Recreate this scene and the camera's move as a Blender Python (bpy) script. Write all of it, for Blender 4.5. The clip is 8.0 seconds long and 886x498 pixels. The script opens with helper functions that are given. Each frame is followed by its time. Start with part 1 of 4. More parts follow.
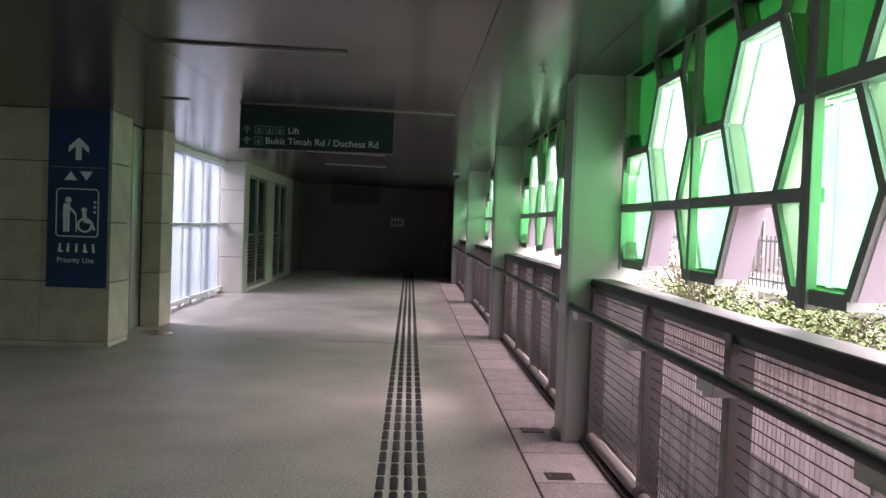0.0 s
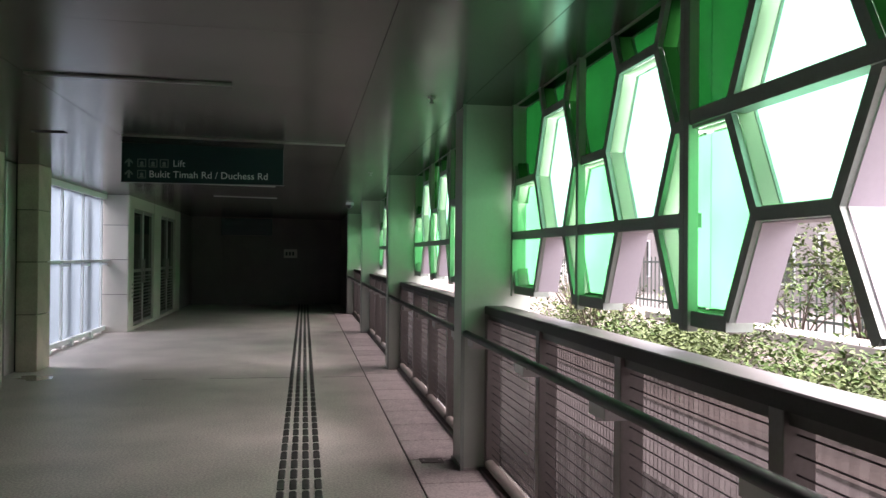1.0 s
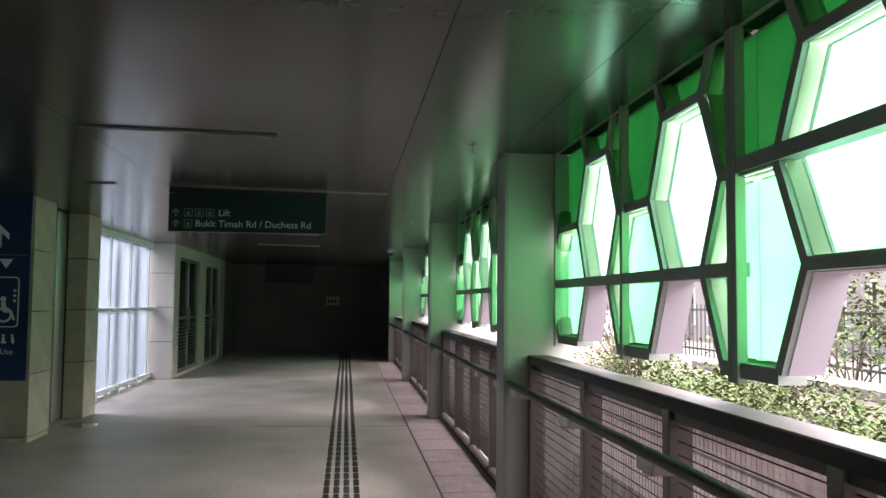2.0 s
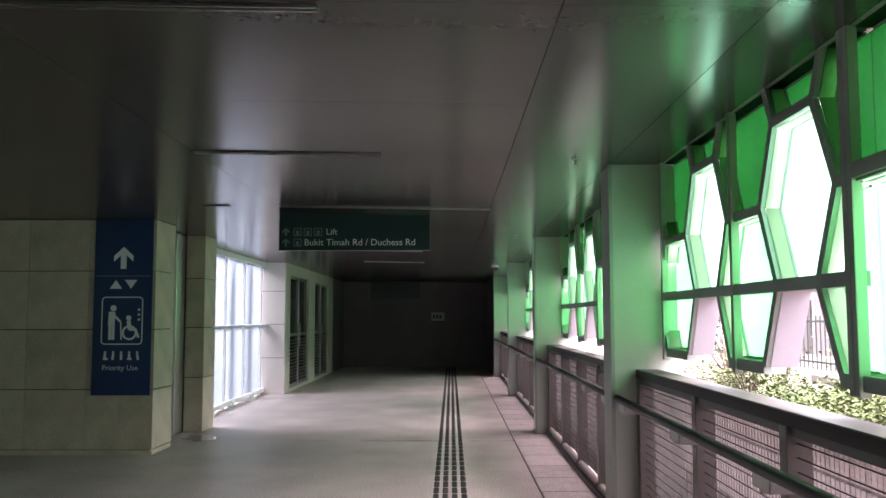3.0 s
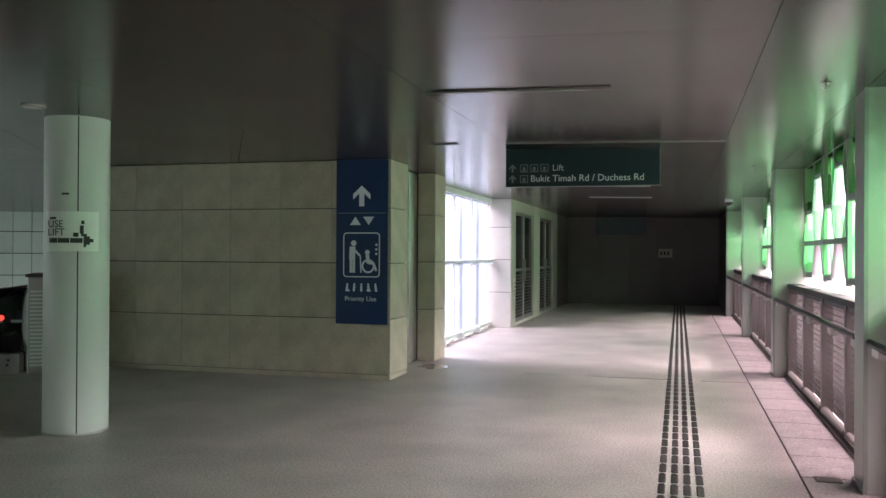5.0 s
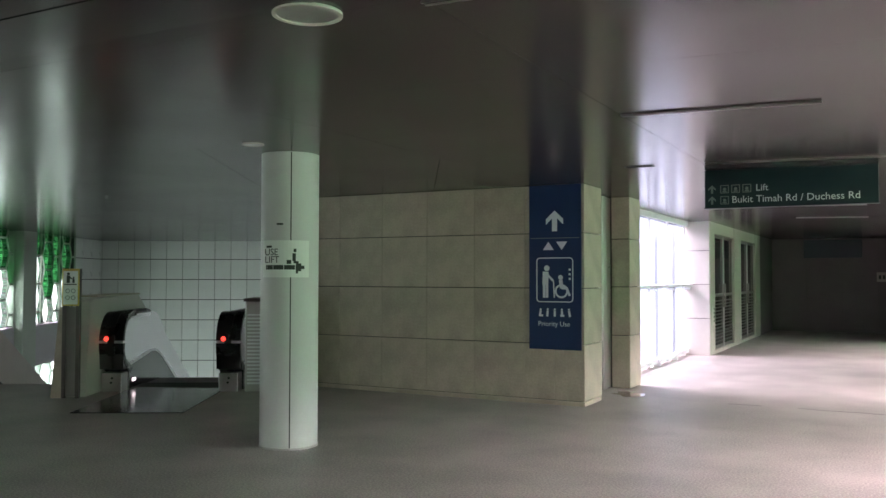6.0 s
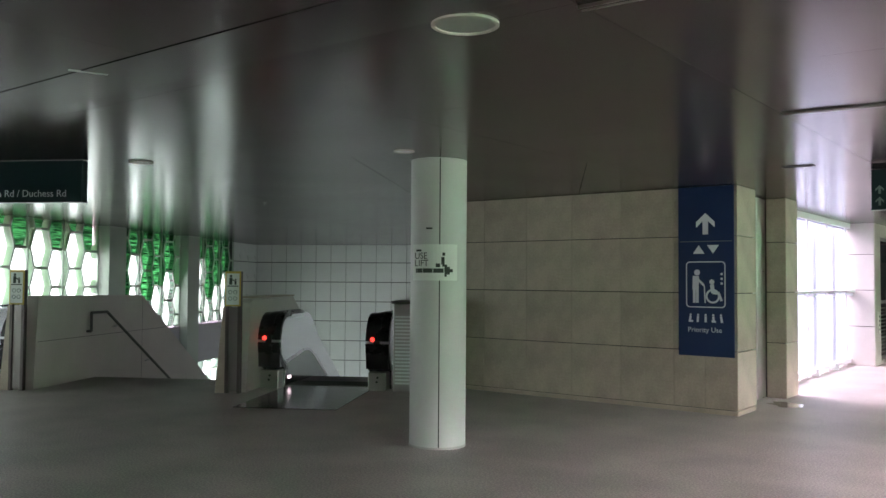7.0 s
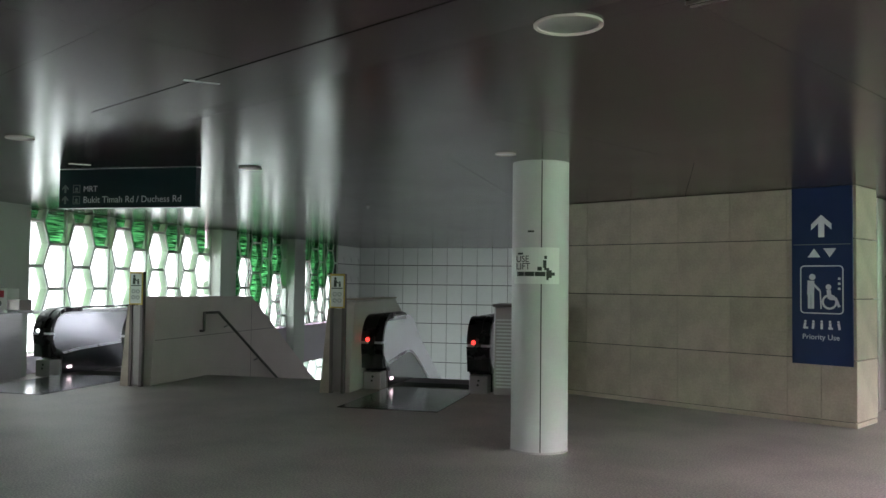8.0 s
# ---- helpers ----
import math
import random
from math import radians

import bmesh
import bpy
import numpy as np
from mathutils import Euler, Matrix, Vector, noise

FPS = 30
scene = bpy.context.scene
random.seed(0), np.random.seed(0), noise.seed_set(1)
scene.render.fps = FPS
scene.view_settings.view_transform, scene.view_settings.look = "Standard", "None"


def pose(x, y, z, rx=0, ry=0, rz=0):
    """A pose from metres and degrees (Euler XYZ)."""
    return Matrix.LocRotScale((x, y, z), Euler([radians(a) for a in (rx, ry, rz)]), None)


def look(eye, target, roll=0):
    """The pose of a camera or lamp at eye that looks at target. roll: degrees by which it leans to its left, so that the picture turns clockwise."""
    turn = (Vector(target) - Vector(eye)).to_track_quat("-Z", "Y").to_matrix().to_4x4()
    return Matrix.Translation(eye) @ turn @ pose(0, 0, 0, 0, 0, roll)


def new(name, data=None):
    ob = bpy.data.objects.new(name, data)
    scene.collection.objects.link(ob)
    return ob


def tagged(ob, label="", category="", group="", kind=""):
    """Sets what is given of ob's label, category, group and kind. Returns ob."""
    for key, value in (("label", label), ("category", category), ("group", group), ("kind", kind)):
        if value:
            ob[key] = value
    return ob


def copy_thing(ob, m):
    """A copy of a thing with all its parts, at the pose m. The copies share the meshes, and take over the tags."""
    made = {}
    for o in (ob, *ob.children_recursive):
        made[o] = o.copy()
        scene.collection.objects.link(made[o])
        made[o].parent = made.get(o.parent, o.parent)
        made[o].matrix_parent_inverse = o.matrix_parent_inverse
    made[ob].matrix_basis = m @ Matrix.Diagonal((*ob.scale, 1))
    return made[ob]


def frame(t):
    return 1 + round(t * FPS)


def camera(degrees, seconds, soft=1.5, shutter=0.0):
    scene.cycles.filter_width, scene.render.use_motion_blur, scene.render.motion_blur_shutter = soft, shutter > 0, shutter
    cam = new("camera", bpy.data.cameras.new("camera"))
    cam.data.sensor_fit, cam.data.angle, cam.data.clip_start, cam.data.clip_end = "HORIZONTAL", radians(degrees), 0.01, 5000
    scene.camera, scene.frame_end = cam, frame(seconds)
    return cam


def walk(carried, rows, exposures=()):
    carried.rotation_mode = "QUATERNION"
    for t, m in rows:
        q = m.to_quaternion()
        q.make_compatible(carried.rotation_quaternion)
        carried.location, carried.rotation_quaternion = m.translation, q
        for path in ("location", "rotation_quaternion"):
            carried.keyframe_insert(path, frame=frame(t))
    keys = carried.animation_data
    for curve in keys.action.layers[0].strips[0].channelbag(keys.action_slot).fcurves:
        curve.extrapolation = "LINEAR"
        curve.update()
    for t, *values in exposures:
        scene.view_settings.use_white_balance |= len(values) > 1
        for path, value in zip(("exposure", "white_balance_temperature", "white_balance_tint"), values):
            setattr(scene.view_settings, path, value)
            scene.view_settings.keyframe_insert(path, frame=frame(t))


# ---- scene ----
cam = camera(55.1, 8.0)
PATH = [
    (0, (0.0, -0.006, 1.501), (0.079, 1.992, 1.447), 2.1),
    (0.5, (-0.004, 0.002, 1.508), (0.232, 1.988, 1.503), 1.5),
    (1, (0.016, 0.012, 1.52), (0.338, 1.985, 1.537), 0.5),
    (1.5, (0.022, 0.021, 1.527), (0.329, 1.997, 1.595), 0.3),
    (2.8, (0.002, 0.045, 1.533), (0.025, 2.038, 1.708), 0.4),
    (3, (0.014, 0.009, 1.528), (-0.005, 2.002, 1.689), -0.1),
    (3.5, (0.02, 0.026, 1.528), (-0.125, 2.017, 1.643), 0.1),
    (4, (0.002, 0.016, 1.522), (-0.259, 1.998, 1.559), 0.3),
    (4.2, (-0.004, 0.002, 1.514), (-0.296, 1.98, 1.531), 0.2),
    (5.3, (-0.042, -0.006, 1.532), (-0.703, 1.882, 1.556), 0.3),
    (5.5, (-0.062, -0.014, 1.531), (-0.81, 1.84, 1.57), 0.2),
    (6, (-0.049, -0.046, 1.527), (-0.995, 1.715, 1.594), 0.1),
    (6.5, (-0.061, -0.105, 1.522), (-1.155, 1.567, 1.602), 0.2),
    (7, (-0.081, -0.134, 1.526), (-1.3, 1.449, 1.6), 0.4),
    (7.5, (-0.104, -0.133, 1.526), (-1.418, 1.373, 1.6), 0.6),
    (8, (-0.095, -0.127, 1.527), (-1.493, 1.301, 1.606), 0.7),
]
walk(cam, [(t, look(eye, target, roll)) for t, eye, target, roll in PATH],
     [(0, 3.63, 6700, 34), (1, 3.2, 6700, 25), (1.5, 3.2, 6700, 23), (3.0, 3.82, 6650, 33), (4.0, 4.05, 6700, 35), (5.5, 4.65, 6750, 40), (6.5, 4.75, 6800, 46), (8, 4.7, 6750, 53)])

# ---- world, sun, exposure ----
world = bpy.data.worlds.new("overcast")
scene.world = world
world.use_nodes = True
wn = world.node_tree.nodes
wl = world.node_tree.links
sky = wn.new("ShaderNodeTexSky")
sky.sky_type = "NISHITA"
sky.sun_disc = False
sky.sun_elevation = radians(57)
sky.sun_rotation = radians(82)
sky.air_density, sky.dust_density = 1.0, 4.0
soften = wn.new("ShaderNodeHueSaturation")
soften.inputs["Saturation"].default_value = 0.18
wl.new(sky.outputs[0], soften.inputs["Color"])
wl.new(soften.outputs[0], wn["Background"].inputs[0])
wn["Background"].inputs[1].default_value = 0.15
sun = new("sun", bpy.data.lights.new("sun", "SUN"))
sun.data.energy = 3.0
sun.data.angle = radians(85)
sun.data.color = (1.0, 0.96, 0.9)
sun.matrix_world = look((42, 7, 66), (0, 0, 0))


def opening_light(eye, target, wide, high, energy):
    """An added area lamp outside a glazed opening, in place of sky light."""
    lamp = new("sky_fill", bpy.data.lights.new("sky_fill", "AREA"))
    lamp.data.shape = "RECTANGLE"
    lamp.data.size, lamp.data.size_y = wide, high
    lamp.data.energy = energy
    lamp.data.spread = radians(100)
    lamp.data.color = (0.93, 0.97, 1.0)
    lamp.matrix_world = look(eye, target)


opening_light((-4.9, 14.8, 1.9), (-3.9, 14.8, 1.05), 5.2, 1.6, 1.4)
opening_light((-8.0, 14.6, 6.0), (-3.2, 14.6, 0.4), 6.0, 4.0, 40)
opening_light((-17.19, 7.97, 2.1), (-16.32, 8.47, 0.4), 12.0, 1.6, 20)
opening_light((-21.0, 12.6, -1.6), (-17.5, 14.6, -3.2), 11.0, 3.0, 28)

# ---- materials ----


def mat(name, base, rough=0.5, metal=0.0, var=0.12, scale=6.0, fine=80.0, bump=0.05, spec=0.5, stretch=(1, 1, 1), tint=None, rvar=0.1, pieces=0.0, span=(0.3, 0.72), broad=0.5):
    m = bpy.data.materials.new(name)
    m.use_nodes = True
    n, l = m.node_tree.nodes, m.node_tree.links
    b = n["Principled BSDF"]
    b.inputs["Metallic"].default_value = metal
    b.inputs["Specular IOR Level"].default_value = spec
    tc = n.new("ShaderNodeTexCoord")
    mp = n.new("ShaderNodeMapping")
    mp.inputs["Scale"].default_value = stretch
    l.new(tc.outputs["Object"], mp.inputs[0])
    big, small = n.new("ShaderNodeTexNoise"), n.new("ShaderNodeTexNoise")
    big.inputs["Scale"].default_value, big.inputs["Detail"].default_value = scale, 5
    small.inputs["Scale"].default_value, small.inputs["Detail"].default_value = fine, 3
    l.new(mp.outputs[0], big.inputs[0])
    l.new(mp.outputs[0], small.inputs[0])
    add = n.new("ShaderNodeMath")
    add.operation = "MULTIPLY_ADD"
    l.new(small.outputs["Fac"], add.inputs[0])
    add.inputs[1].default_value = 1 - broad
    half = n.new("ShaderNodeMath")
    half.operation = "MULTIPLY"
    half.inputs[1].default_value = broad
    l.new(big.outputs["Fac"], half.inputs[0])
    l.new(half.outputs[0], add.inputs[2])
    last = add
    if pieces:
        oi = n.new("ShaderNodeObjectInfo")
        pa = n.new("ShaderNodeMath")
        pa.operation = "MULTIPLY_ADD"
        l.new(oi.outputs["Random"], pa.inputs[0])
        pa.inputs[1].default_value = pieces
        l.new(add.outputs[0], pa.inputs[2])
        last = pa
    ramp = n.new("ShaderNodeValToRGB")
    lo, hi = ramp.color_ramp.elements
    lo.position, hi.position = span
    lo.color = (*[c * (1 - var) for c in base], 1)
    hi.color = (*[min(1, c * (1 + var)) for c in (tint or base)], 1)
    l.new(last.outputs[0], ramp.inputs[0])
    l.new(ramp.outputs[0], b.inputs["Base Color"])
    rr = n.new("ShaderNodeMapRange")
    rr.inputs["To Min"].default_value, rr.inputs["To Max"].default_value = max(0.02, rough - rvar), min(1, rough + rvar)
    l.new(big.outputs["Fac"], rr.inputs[0])
    l.new(rr.outputs[0], b.inputs["Roughness"])
    if bump:
        bp = n.new("ShaderNodeBump")
        bp.inputs["Strength"].default_value = bump
        bp.inputs["Distance"].default_value = 0.01
        l.new(small.outputs["Fac"], bp.inputs["Height"])
        l.new(bp.outputs[0], b.inputs["Normal"])
    return m


def glassy(name, colour, clear, through_colour, gloss=0.06, var=0.1, grain=2.2, stretch=(1, 1, 1)):
    """Patterned sheet: part scatters the daylight through, part lets it pass."""
    m = bpy.data.materials.new(name)
    m.use_nodes = True
    n, l = m.node_tree.nodes, m.node_tree.links
    out = n["Material Output"]
    n.remove(n["Principled BSDF"])
    tl, tr, gl = n.new("ShaderNodeBsdfTranslucent"), n.new("ShaderNodeBsdfTransparent"), n.new("ShaderNodeBsdfGlossy")
    tc = n.new("ShaderNodeTexCoord")
    nz = n.new("ShaderNodeTexNoise")
    nz.inputs["Scale"].default_value = grain
    mp = n.new("ShaderNodeMapping")
    mp.inputs["Scale"].default_value = stretch
    l.new(tc.outputs["Object"], mp.inputs[0])
    l.new(mp.outputs[0], nz.inputs[0])
    rp = n.new("ShaderNodeValToRGB")
    rp.color_ramp.elements[0].position, rp.color_ramp.elements[1].position = 0.38, 0.66
    rp.color_ramp.elements[0].color = (*[c * (1 - var) for c in colour], 1)
    rp.color_ramp.elements[1].color = (*[min(1, c * (1 + var)) for c in colour], 1)
    l.new(nz.outputs["Fac"], rp.inputs[0])
    l.new(rp.outputs[0], tl.inputs[0])
    tr.inputs[0].default_value = (*through_colour, 1)
    gl.inputs["Roughness"].default_value = 0.08
    a, b = n.new("ShaderNodeMixShader"), n.new("ShaderNodeMixShader")
    a.inputs[0].default_value = clear
    l.new(tl.outputs[0], a.inputs[1])
    l.new(tr.outputs[0], a.inputs[2])
    b.inputs[0].default_value = gloss
    l.new(a.outputs[0], b.inputs[1])
    l.new(gl.outputs[0], b.inputs[2])
    l.new(b.outputs[0], out.inputs[0])
    return m


def glow(name, colour, strength):
    m = bpy.data.materials.new(name)
    m.use_nodes = True
    b = m.node_tree.nodes["Principled BSDF"]
    b.inputs["Base Color"].default_value = (*colour, 1)
    b.inputs["Emission Color"].default_value = (*colour, 1)
    b.inputs["Emission Strength"].default_value = strength
    return m


GRANITE = mat("grey_granite", (0.375, 0.337, 0.318), 0.47, 0, 0.36, 1.3, 60, 0.13, rvar=0.08, span=(0.38, 0.62), broad=0.34)
TILE_PINK = mat("pinkish_paver", (0.35, 0.318, 0.308), 0.48, 0, 0.36, 5, 60, 0.15, pieces=0.14, span=(0.4, 0.68), broad=0.35)
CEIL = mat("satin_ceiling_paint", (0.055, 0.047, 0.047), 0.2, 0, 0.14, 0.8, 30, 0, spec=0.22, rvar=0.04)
JOINT = mat("dark_joint", (0.03, 0.03, 0.03), 0.8)
LIMESTONE = mat("cream_limestone", (0.395, 0.335, 0.265), 0.5, 0, 0.22, 3, 45, 0.06, pieces=0.12, span=(0.36, 0.7), broad=0.68)
STAIR_STONE = mat("pinkish_white_stone", (0.55, 0.465, 0.45), 0.5, 0, 0.1, 2, 90, 0.05)
PALE_STONE = mat("pale_stone", (0.52, 0.48, 0.45), 0.5, 0, 0.1, 3, 90, 0.05, pieces=0.12)
WALL_TILE = mat("pale_wall_tile", (0.72, 0.74, 0.73), 0.3, 0, 0.06, 3, 40, 0.02, pieces=0.1)
ROUNDPAINT = mat("pale_round_cladding", (0.6, 0.61, 0.6), 0.38, 0, 0.04, 2, 50, 0.02)
CAPSTEEL = mat("dull_cap_steel", (0.055, 0.051, 0.049), 0.5, 0.0, 0.2, 5, 80, 0.03, 0.2)
STRIP = mat("dark_ceiling_strip", (0.03, 0.027, 0.027), 0.26, 0, 0.08, 0.8, 40, 0.0, rvar=0.02)
# the green cast from the glass is mixed into this pale coating
COLPAINT = mat("green_cast_column_coating", (0.43, 0.475, 0.425), 0.36, 0.1, 0.05, 2, 50, 0.02)
STEEL = mat("brushed_steel", (0.5, 0.49, 0.48), 0.32, 1.0, 0.08, 4, 120, 0.03, stretch=(1, 1, 12))
BRIGHT = mat("polished_steel", (0.72, 0.72, 0.74), 0.3, 1.0, 0.05, 4, 90, 0.01)
POSTMETAL = mat("brown_grey_post", (0.26, 0.24, 0.23), 0.4, 0.7, 0.12, 4, 60, 0.03)
PANELMETAL = mat("satin_side_panel", (0.86, 0.83, 0.9), 0.22, 0.75, 0.04, 1.2, 50, 0.0, rvar=0.04)
PLATE = mat("dark_polished_plate", (0.16, 0.16, 0.165), 0.17, 0.9, 0.08, 4, 60, 0.0, rvar=0.03)
BRONZE = mat("brown_grey_metal", (0.115, 0.1, 0.095), 0.38, 0.6, 0.15, 4, 60, 0.03)
DARKRAIL = mat("dark_handrail", (0.05, 0.048, 0.05), 0.42, 0.2, 0.1, 6, 50, 0.02, 0.3)
# paler than the frames: the glow of the glass is put into the colour
MULLION = mat("glass_lit_mullion_coating", (0.45, 0.52, 0.46), 0.4, 0, 0.04, 3, 50, 0.01)
FRAME = mat("grey_green_frame", (0.3, 0.34, 0.31), 0.5, 0.1, 0.1, 5, 60, 0.02)
LILAC = mat("pale_lilac_panel", (0.5, 0.455, 0.51), 0.55, 0, 0.04, 4, 60, 0.02)
MILK = glassy("milky_glass", (0.58, 0.71, 0.64), 0.27, (0.72, 0.86, 0.78))
MINT = glassy("mint_frosted_glass", (0.2, 0.52, 0.31), 0.13, (0.38, 0.85, 0.45))
PALE = glassy("white_frosted_glass", (0.3, 0.54, 0.43), 0.25, (0.58, 0.86, 0.7))
GREEN = glassy("deep_green_glass", (0.022, 0.13, 0.055), 0.25, (0.03, 0.2, 0.075), 0.1)
MOSS = glassy("dark_green_glass", (0.035, 0.19, 0.095), 0.2, (0.08, 0.42, 0.21), 0.1, 1.0, 3.0, (0.7, 0.7, 12))
# REVEAL darkened for the green cells, where less light reaches the lining
SHADELINING = glassy("shaded_green_lining", (0.07, 0.2, 0.085), 0.04, (0.1, 0.4, 0.15), 0.04)
REVEAL = glassy("soft_green_sheet", (0.42, 0.57, 0.44), 0.04, (0.4, 0.9, 0.5), 0.04)
FROST = glassy("bluish_frosted_glass", (0.5, 0.56, 0.6), 0.6, (0.42, 0.48, 0.52), 0.06, 0.02)
RIBBED = glassy("pinkish_ribbed_sheet", (0.015, 0.0135, 0.0132), 0.155, (0.9, 0.82, 0.84), 0.05, 0.4, 2.0, (1, 10, 0.12))
WHITEMETAL = mat("white_coated_metal", (0.78, 0.8, 0.82), 0.4, 0, 0.03, 3, 40, 0.01)
CREAMFRAME = mat("cream_coated_frame", (0.4, 0.39, 0.33), 0.45, 0, 0.06, 3, 40, 0.02)
# brown panelling, darkened in its colour for the unlit corridor end
SHADEWALL = mat("shaded_brown_panel", (0.125, 0.108, 0.107), 0.5, 0, 0.2, 2, 40, 0.02)
DARKGLASS = mat("dark_glass", (0.02, 0.022, 0.022), 0.06, 0, 0.1, 2, 30, 0, rvar=0.02)
BLUE = mat("navy_blue_panel", (0.006, 0.028, 0.1), 0.36, 0, 0.05, 3, 60, 0.0, rvar=0.01)
SIGNGREEN = mat("dark_teal_panel", (0.005, 0.026, 0.031), 0.36, 0, 0.05, 3, 60, 0.0, rvar=0.01)
WHITE = mat("white_lettering", (0.72, 0.74, 0.76), 0.5, 0, 0.03, 8, 60, 0)
GREYTXT = mat("dim_lettering", (0.2, 0.24, 0.22), 0.5, 0, 0.03, 8, 60, 0)
PAPER = mat("white_paper", (0.78, 0.82, 0.78), 0.7, 0, 0.03, 8, 60, 0.02)
INK = mat("dark_ink", (0.03, 0.045, 0.035), 0.7, 0, 0.05, 8, 60, 0)
YELLOW = mat("yellow_border", (0.6, 0.42, 0.08), 0.5, 0, 0.05, 8, 60, 0)
REDINK = mat("red_band", (0.55, 0.05, 0.05), 0.5, 0, 0.05, 8, 60, 0)
RUBBER = mat("black_rubber", (0.012, 0.012, 0.013), 0.28, 0, 0.1, 8, 60, 0.02)
TACT = mat("dark_tactile_bar", (0.022, 0.02, 0.02), 0.6, 0, 0.15, 12, 90, 0.08, pieces=0.3)
STUD = mat("steel_stud", (0.6, 0.58, 0.55), 0.35, 0.9)
KERB = mat("pale_kerb", (0.34, 0.31, 0.28), 0.6, 0, 0.15, 7, 70, 0.08)
DECK = mat("dark_weathered_paving", (0.055, 0.047, 0.046), 0.85, 0, 0.3, 2.2, 40, 0.2)
FACADE = mat("greyed_render", (0.3, 0.27, 0.265), 0.85, 0, 0.12, 0.8, 30, 0.05)
CONCRETE = mat("weathered_concrete", (0.2, 0.188, 0.18), 0.8, 0, 0.18, 1.2, 40, 0.15)
RENDERED = mat("pale_render", (0.25, 0.235, 0.22), 0.8, 0, 0.08, 0.8, 30, 0.05)
BARK = mat("grey_brown_bark", (0.085, 0.065, 0.05), 0.9, 0, 0.25, 12, 90, 0.3)
SOIL = mat("brown_soil", (0.055, 0.042, 0.036), 0.95, 0, 0.3, 5, 60, 0.3)
GRASS = mat("paved_ground", (0.1, 0.095, 0.09), 0.95, 0, 0.3, 0.5, 12, 0.2)
LEAF_A = mat("leaf_green", (0.034, 0.058, 0.02), 0.7, 0, 0.35, 3, 25, 0, spec=0.12, tint=(0.075, 0.1, 0.034))
LEAF_B = mat("leaf_dark_green", (0.018, 0.048, 0.01), 0.7, 0, 0.3, 3, 25, 0, spec=0.15, tint=(0.05, 0.09, 0.018))
RED_LAMP = glow("red_signal_lamp", (1.0, 0.05, 0.025), 0.12)
WHITE_LAMP = glow("white_step_lamp", (1.0, 0.97, 0.9), 0.15)
GREEN_LAMP = glow("green_signal_lamp", (0.55, 1.0, 0.75), 0.2)

# ---- mesh helpers ----


def box(bm, x0, x1, y0, y1, z0, z1, bevel=0.0):
    g = bmesh.ops.create_cube(bm, size=1, matrix=Matrix.LocRotScale(((x0 + x1) / 2, (y0 + y1) / 2, (z0 + z1) / 2), None, (abs(x1 - x0), abs(y1 - y0), abs(z1 - z0))))
    if bevel:
        edges = list({e for v in g["verts"] for e in v.link_edges})
        bmesh.ops.bevel(bm, geom=edges, offset=bevel, segments=2, affect="EDGES", profile=0.5)
    return bm


def rod(bm, a, b, r, seg=12, r2=None):
    a, b = Vector(a), Vector(b)
    m = Matrix.Translation((a + b) / 2) @ (b - a).to_track_quat("Z", "Y").to_matrix().to_4x4()
    bmesh.ops.create_cone(bm, cap_ends=True, segments=seg, radius1=r, radius2=r if r2 is None else r2, depth=(b - a).length, matrix=m)
    return bm


def prism(bm, pts, put, d0, d1):
    """A polygon extruded; put(a, b, d) gives the place of a corner (a, b) at depth d."""
    lo = [bm.verts.new(put(a, b, d0)) for a, b in pts]
    hi = [bm.verts.new(put(a, b, d1)) for a, b in pts]
    n = len(pts)
    bm.faces.new(lo)
    bm.faces.new(hi[::-1])
    for i in range(n):
        bm.faces.new((lo[i], hi[i], hi[(i + 1) % n], lo[(i + 1) % n]))
    bmesh.ops.recalc_face_normals(bm, faces=bm.faces)
    return bm


def ring(bm, outer, inner, put, d0, d1, skip=None):
    """A band between two polygons of as many corners, extruded; skip: indices of edges left out."""
    n = len(outer)
    v = [[bm.verts.new(put(a, b, d)) for a, b in poly] for d in (d0, d1) for poly in (outer, inner)]
    for i in range(n):
        j = (i + 1) % n
        if skip and i in skip:
            continue
        bm.faces.new((v[0][i], v[0][j], v[1][j], v[1][i]))
        bm.faces.new((v[2][i], v[3][i], v[3][j], v[2][j]))
        bm.faces.new((v[0][i], v[2][i], v[2][j], v[0][j]))
        bm.faces.new((v[1][i], v[1][j], v[3][j], v[3][i]))
    bmesh.ops.recalc_face_normals(bm, faces=bm.faces)
    return bm


def XZ(a, b, d):
    return (a, d, b)


def YZ(a, b, d):
    return (d, a, b)


def XY(a, b, d):
    return (a, b, d)


def B():
    return bmesh.new()


def mesh_of(name, bm, material, smooth=False):
    me = bpy.data.meshes.new(name)
    bm.to_mesh(me)
    bm.free()
    me.materials.append(material)
    if smooth:
        me.shade_smooth()
        me.set_sharp_from_angle(angle=radians(35))
    return me


def part(name, bm, material, parent, label="", smooth=False):
    ob = new(name, mesh_of(name, bm, material, smooth))
    ob.parent = parent
    return tagged(ob, label)


def piece(name, me, parent, place):
    ob = new(name, me)
    ob.parent = parent
    ob.matrix_basis = place
    return ob


def thing(name, m, label, category, group="", kind=""):
    ob = new(name)
    ob.empty_display_size = 0.2
    ob.matrix_basis = m
    return tagged(ob, label, category, group, kind)


def setting(name, bm, material, label, category, smooth=False):
    return tagged(new(name, mesh_of(name, bm, material, smooth)), label, category, kind="structure")


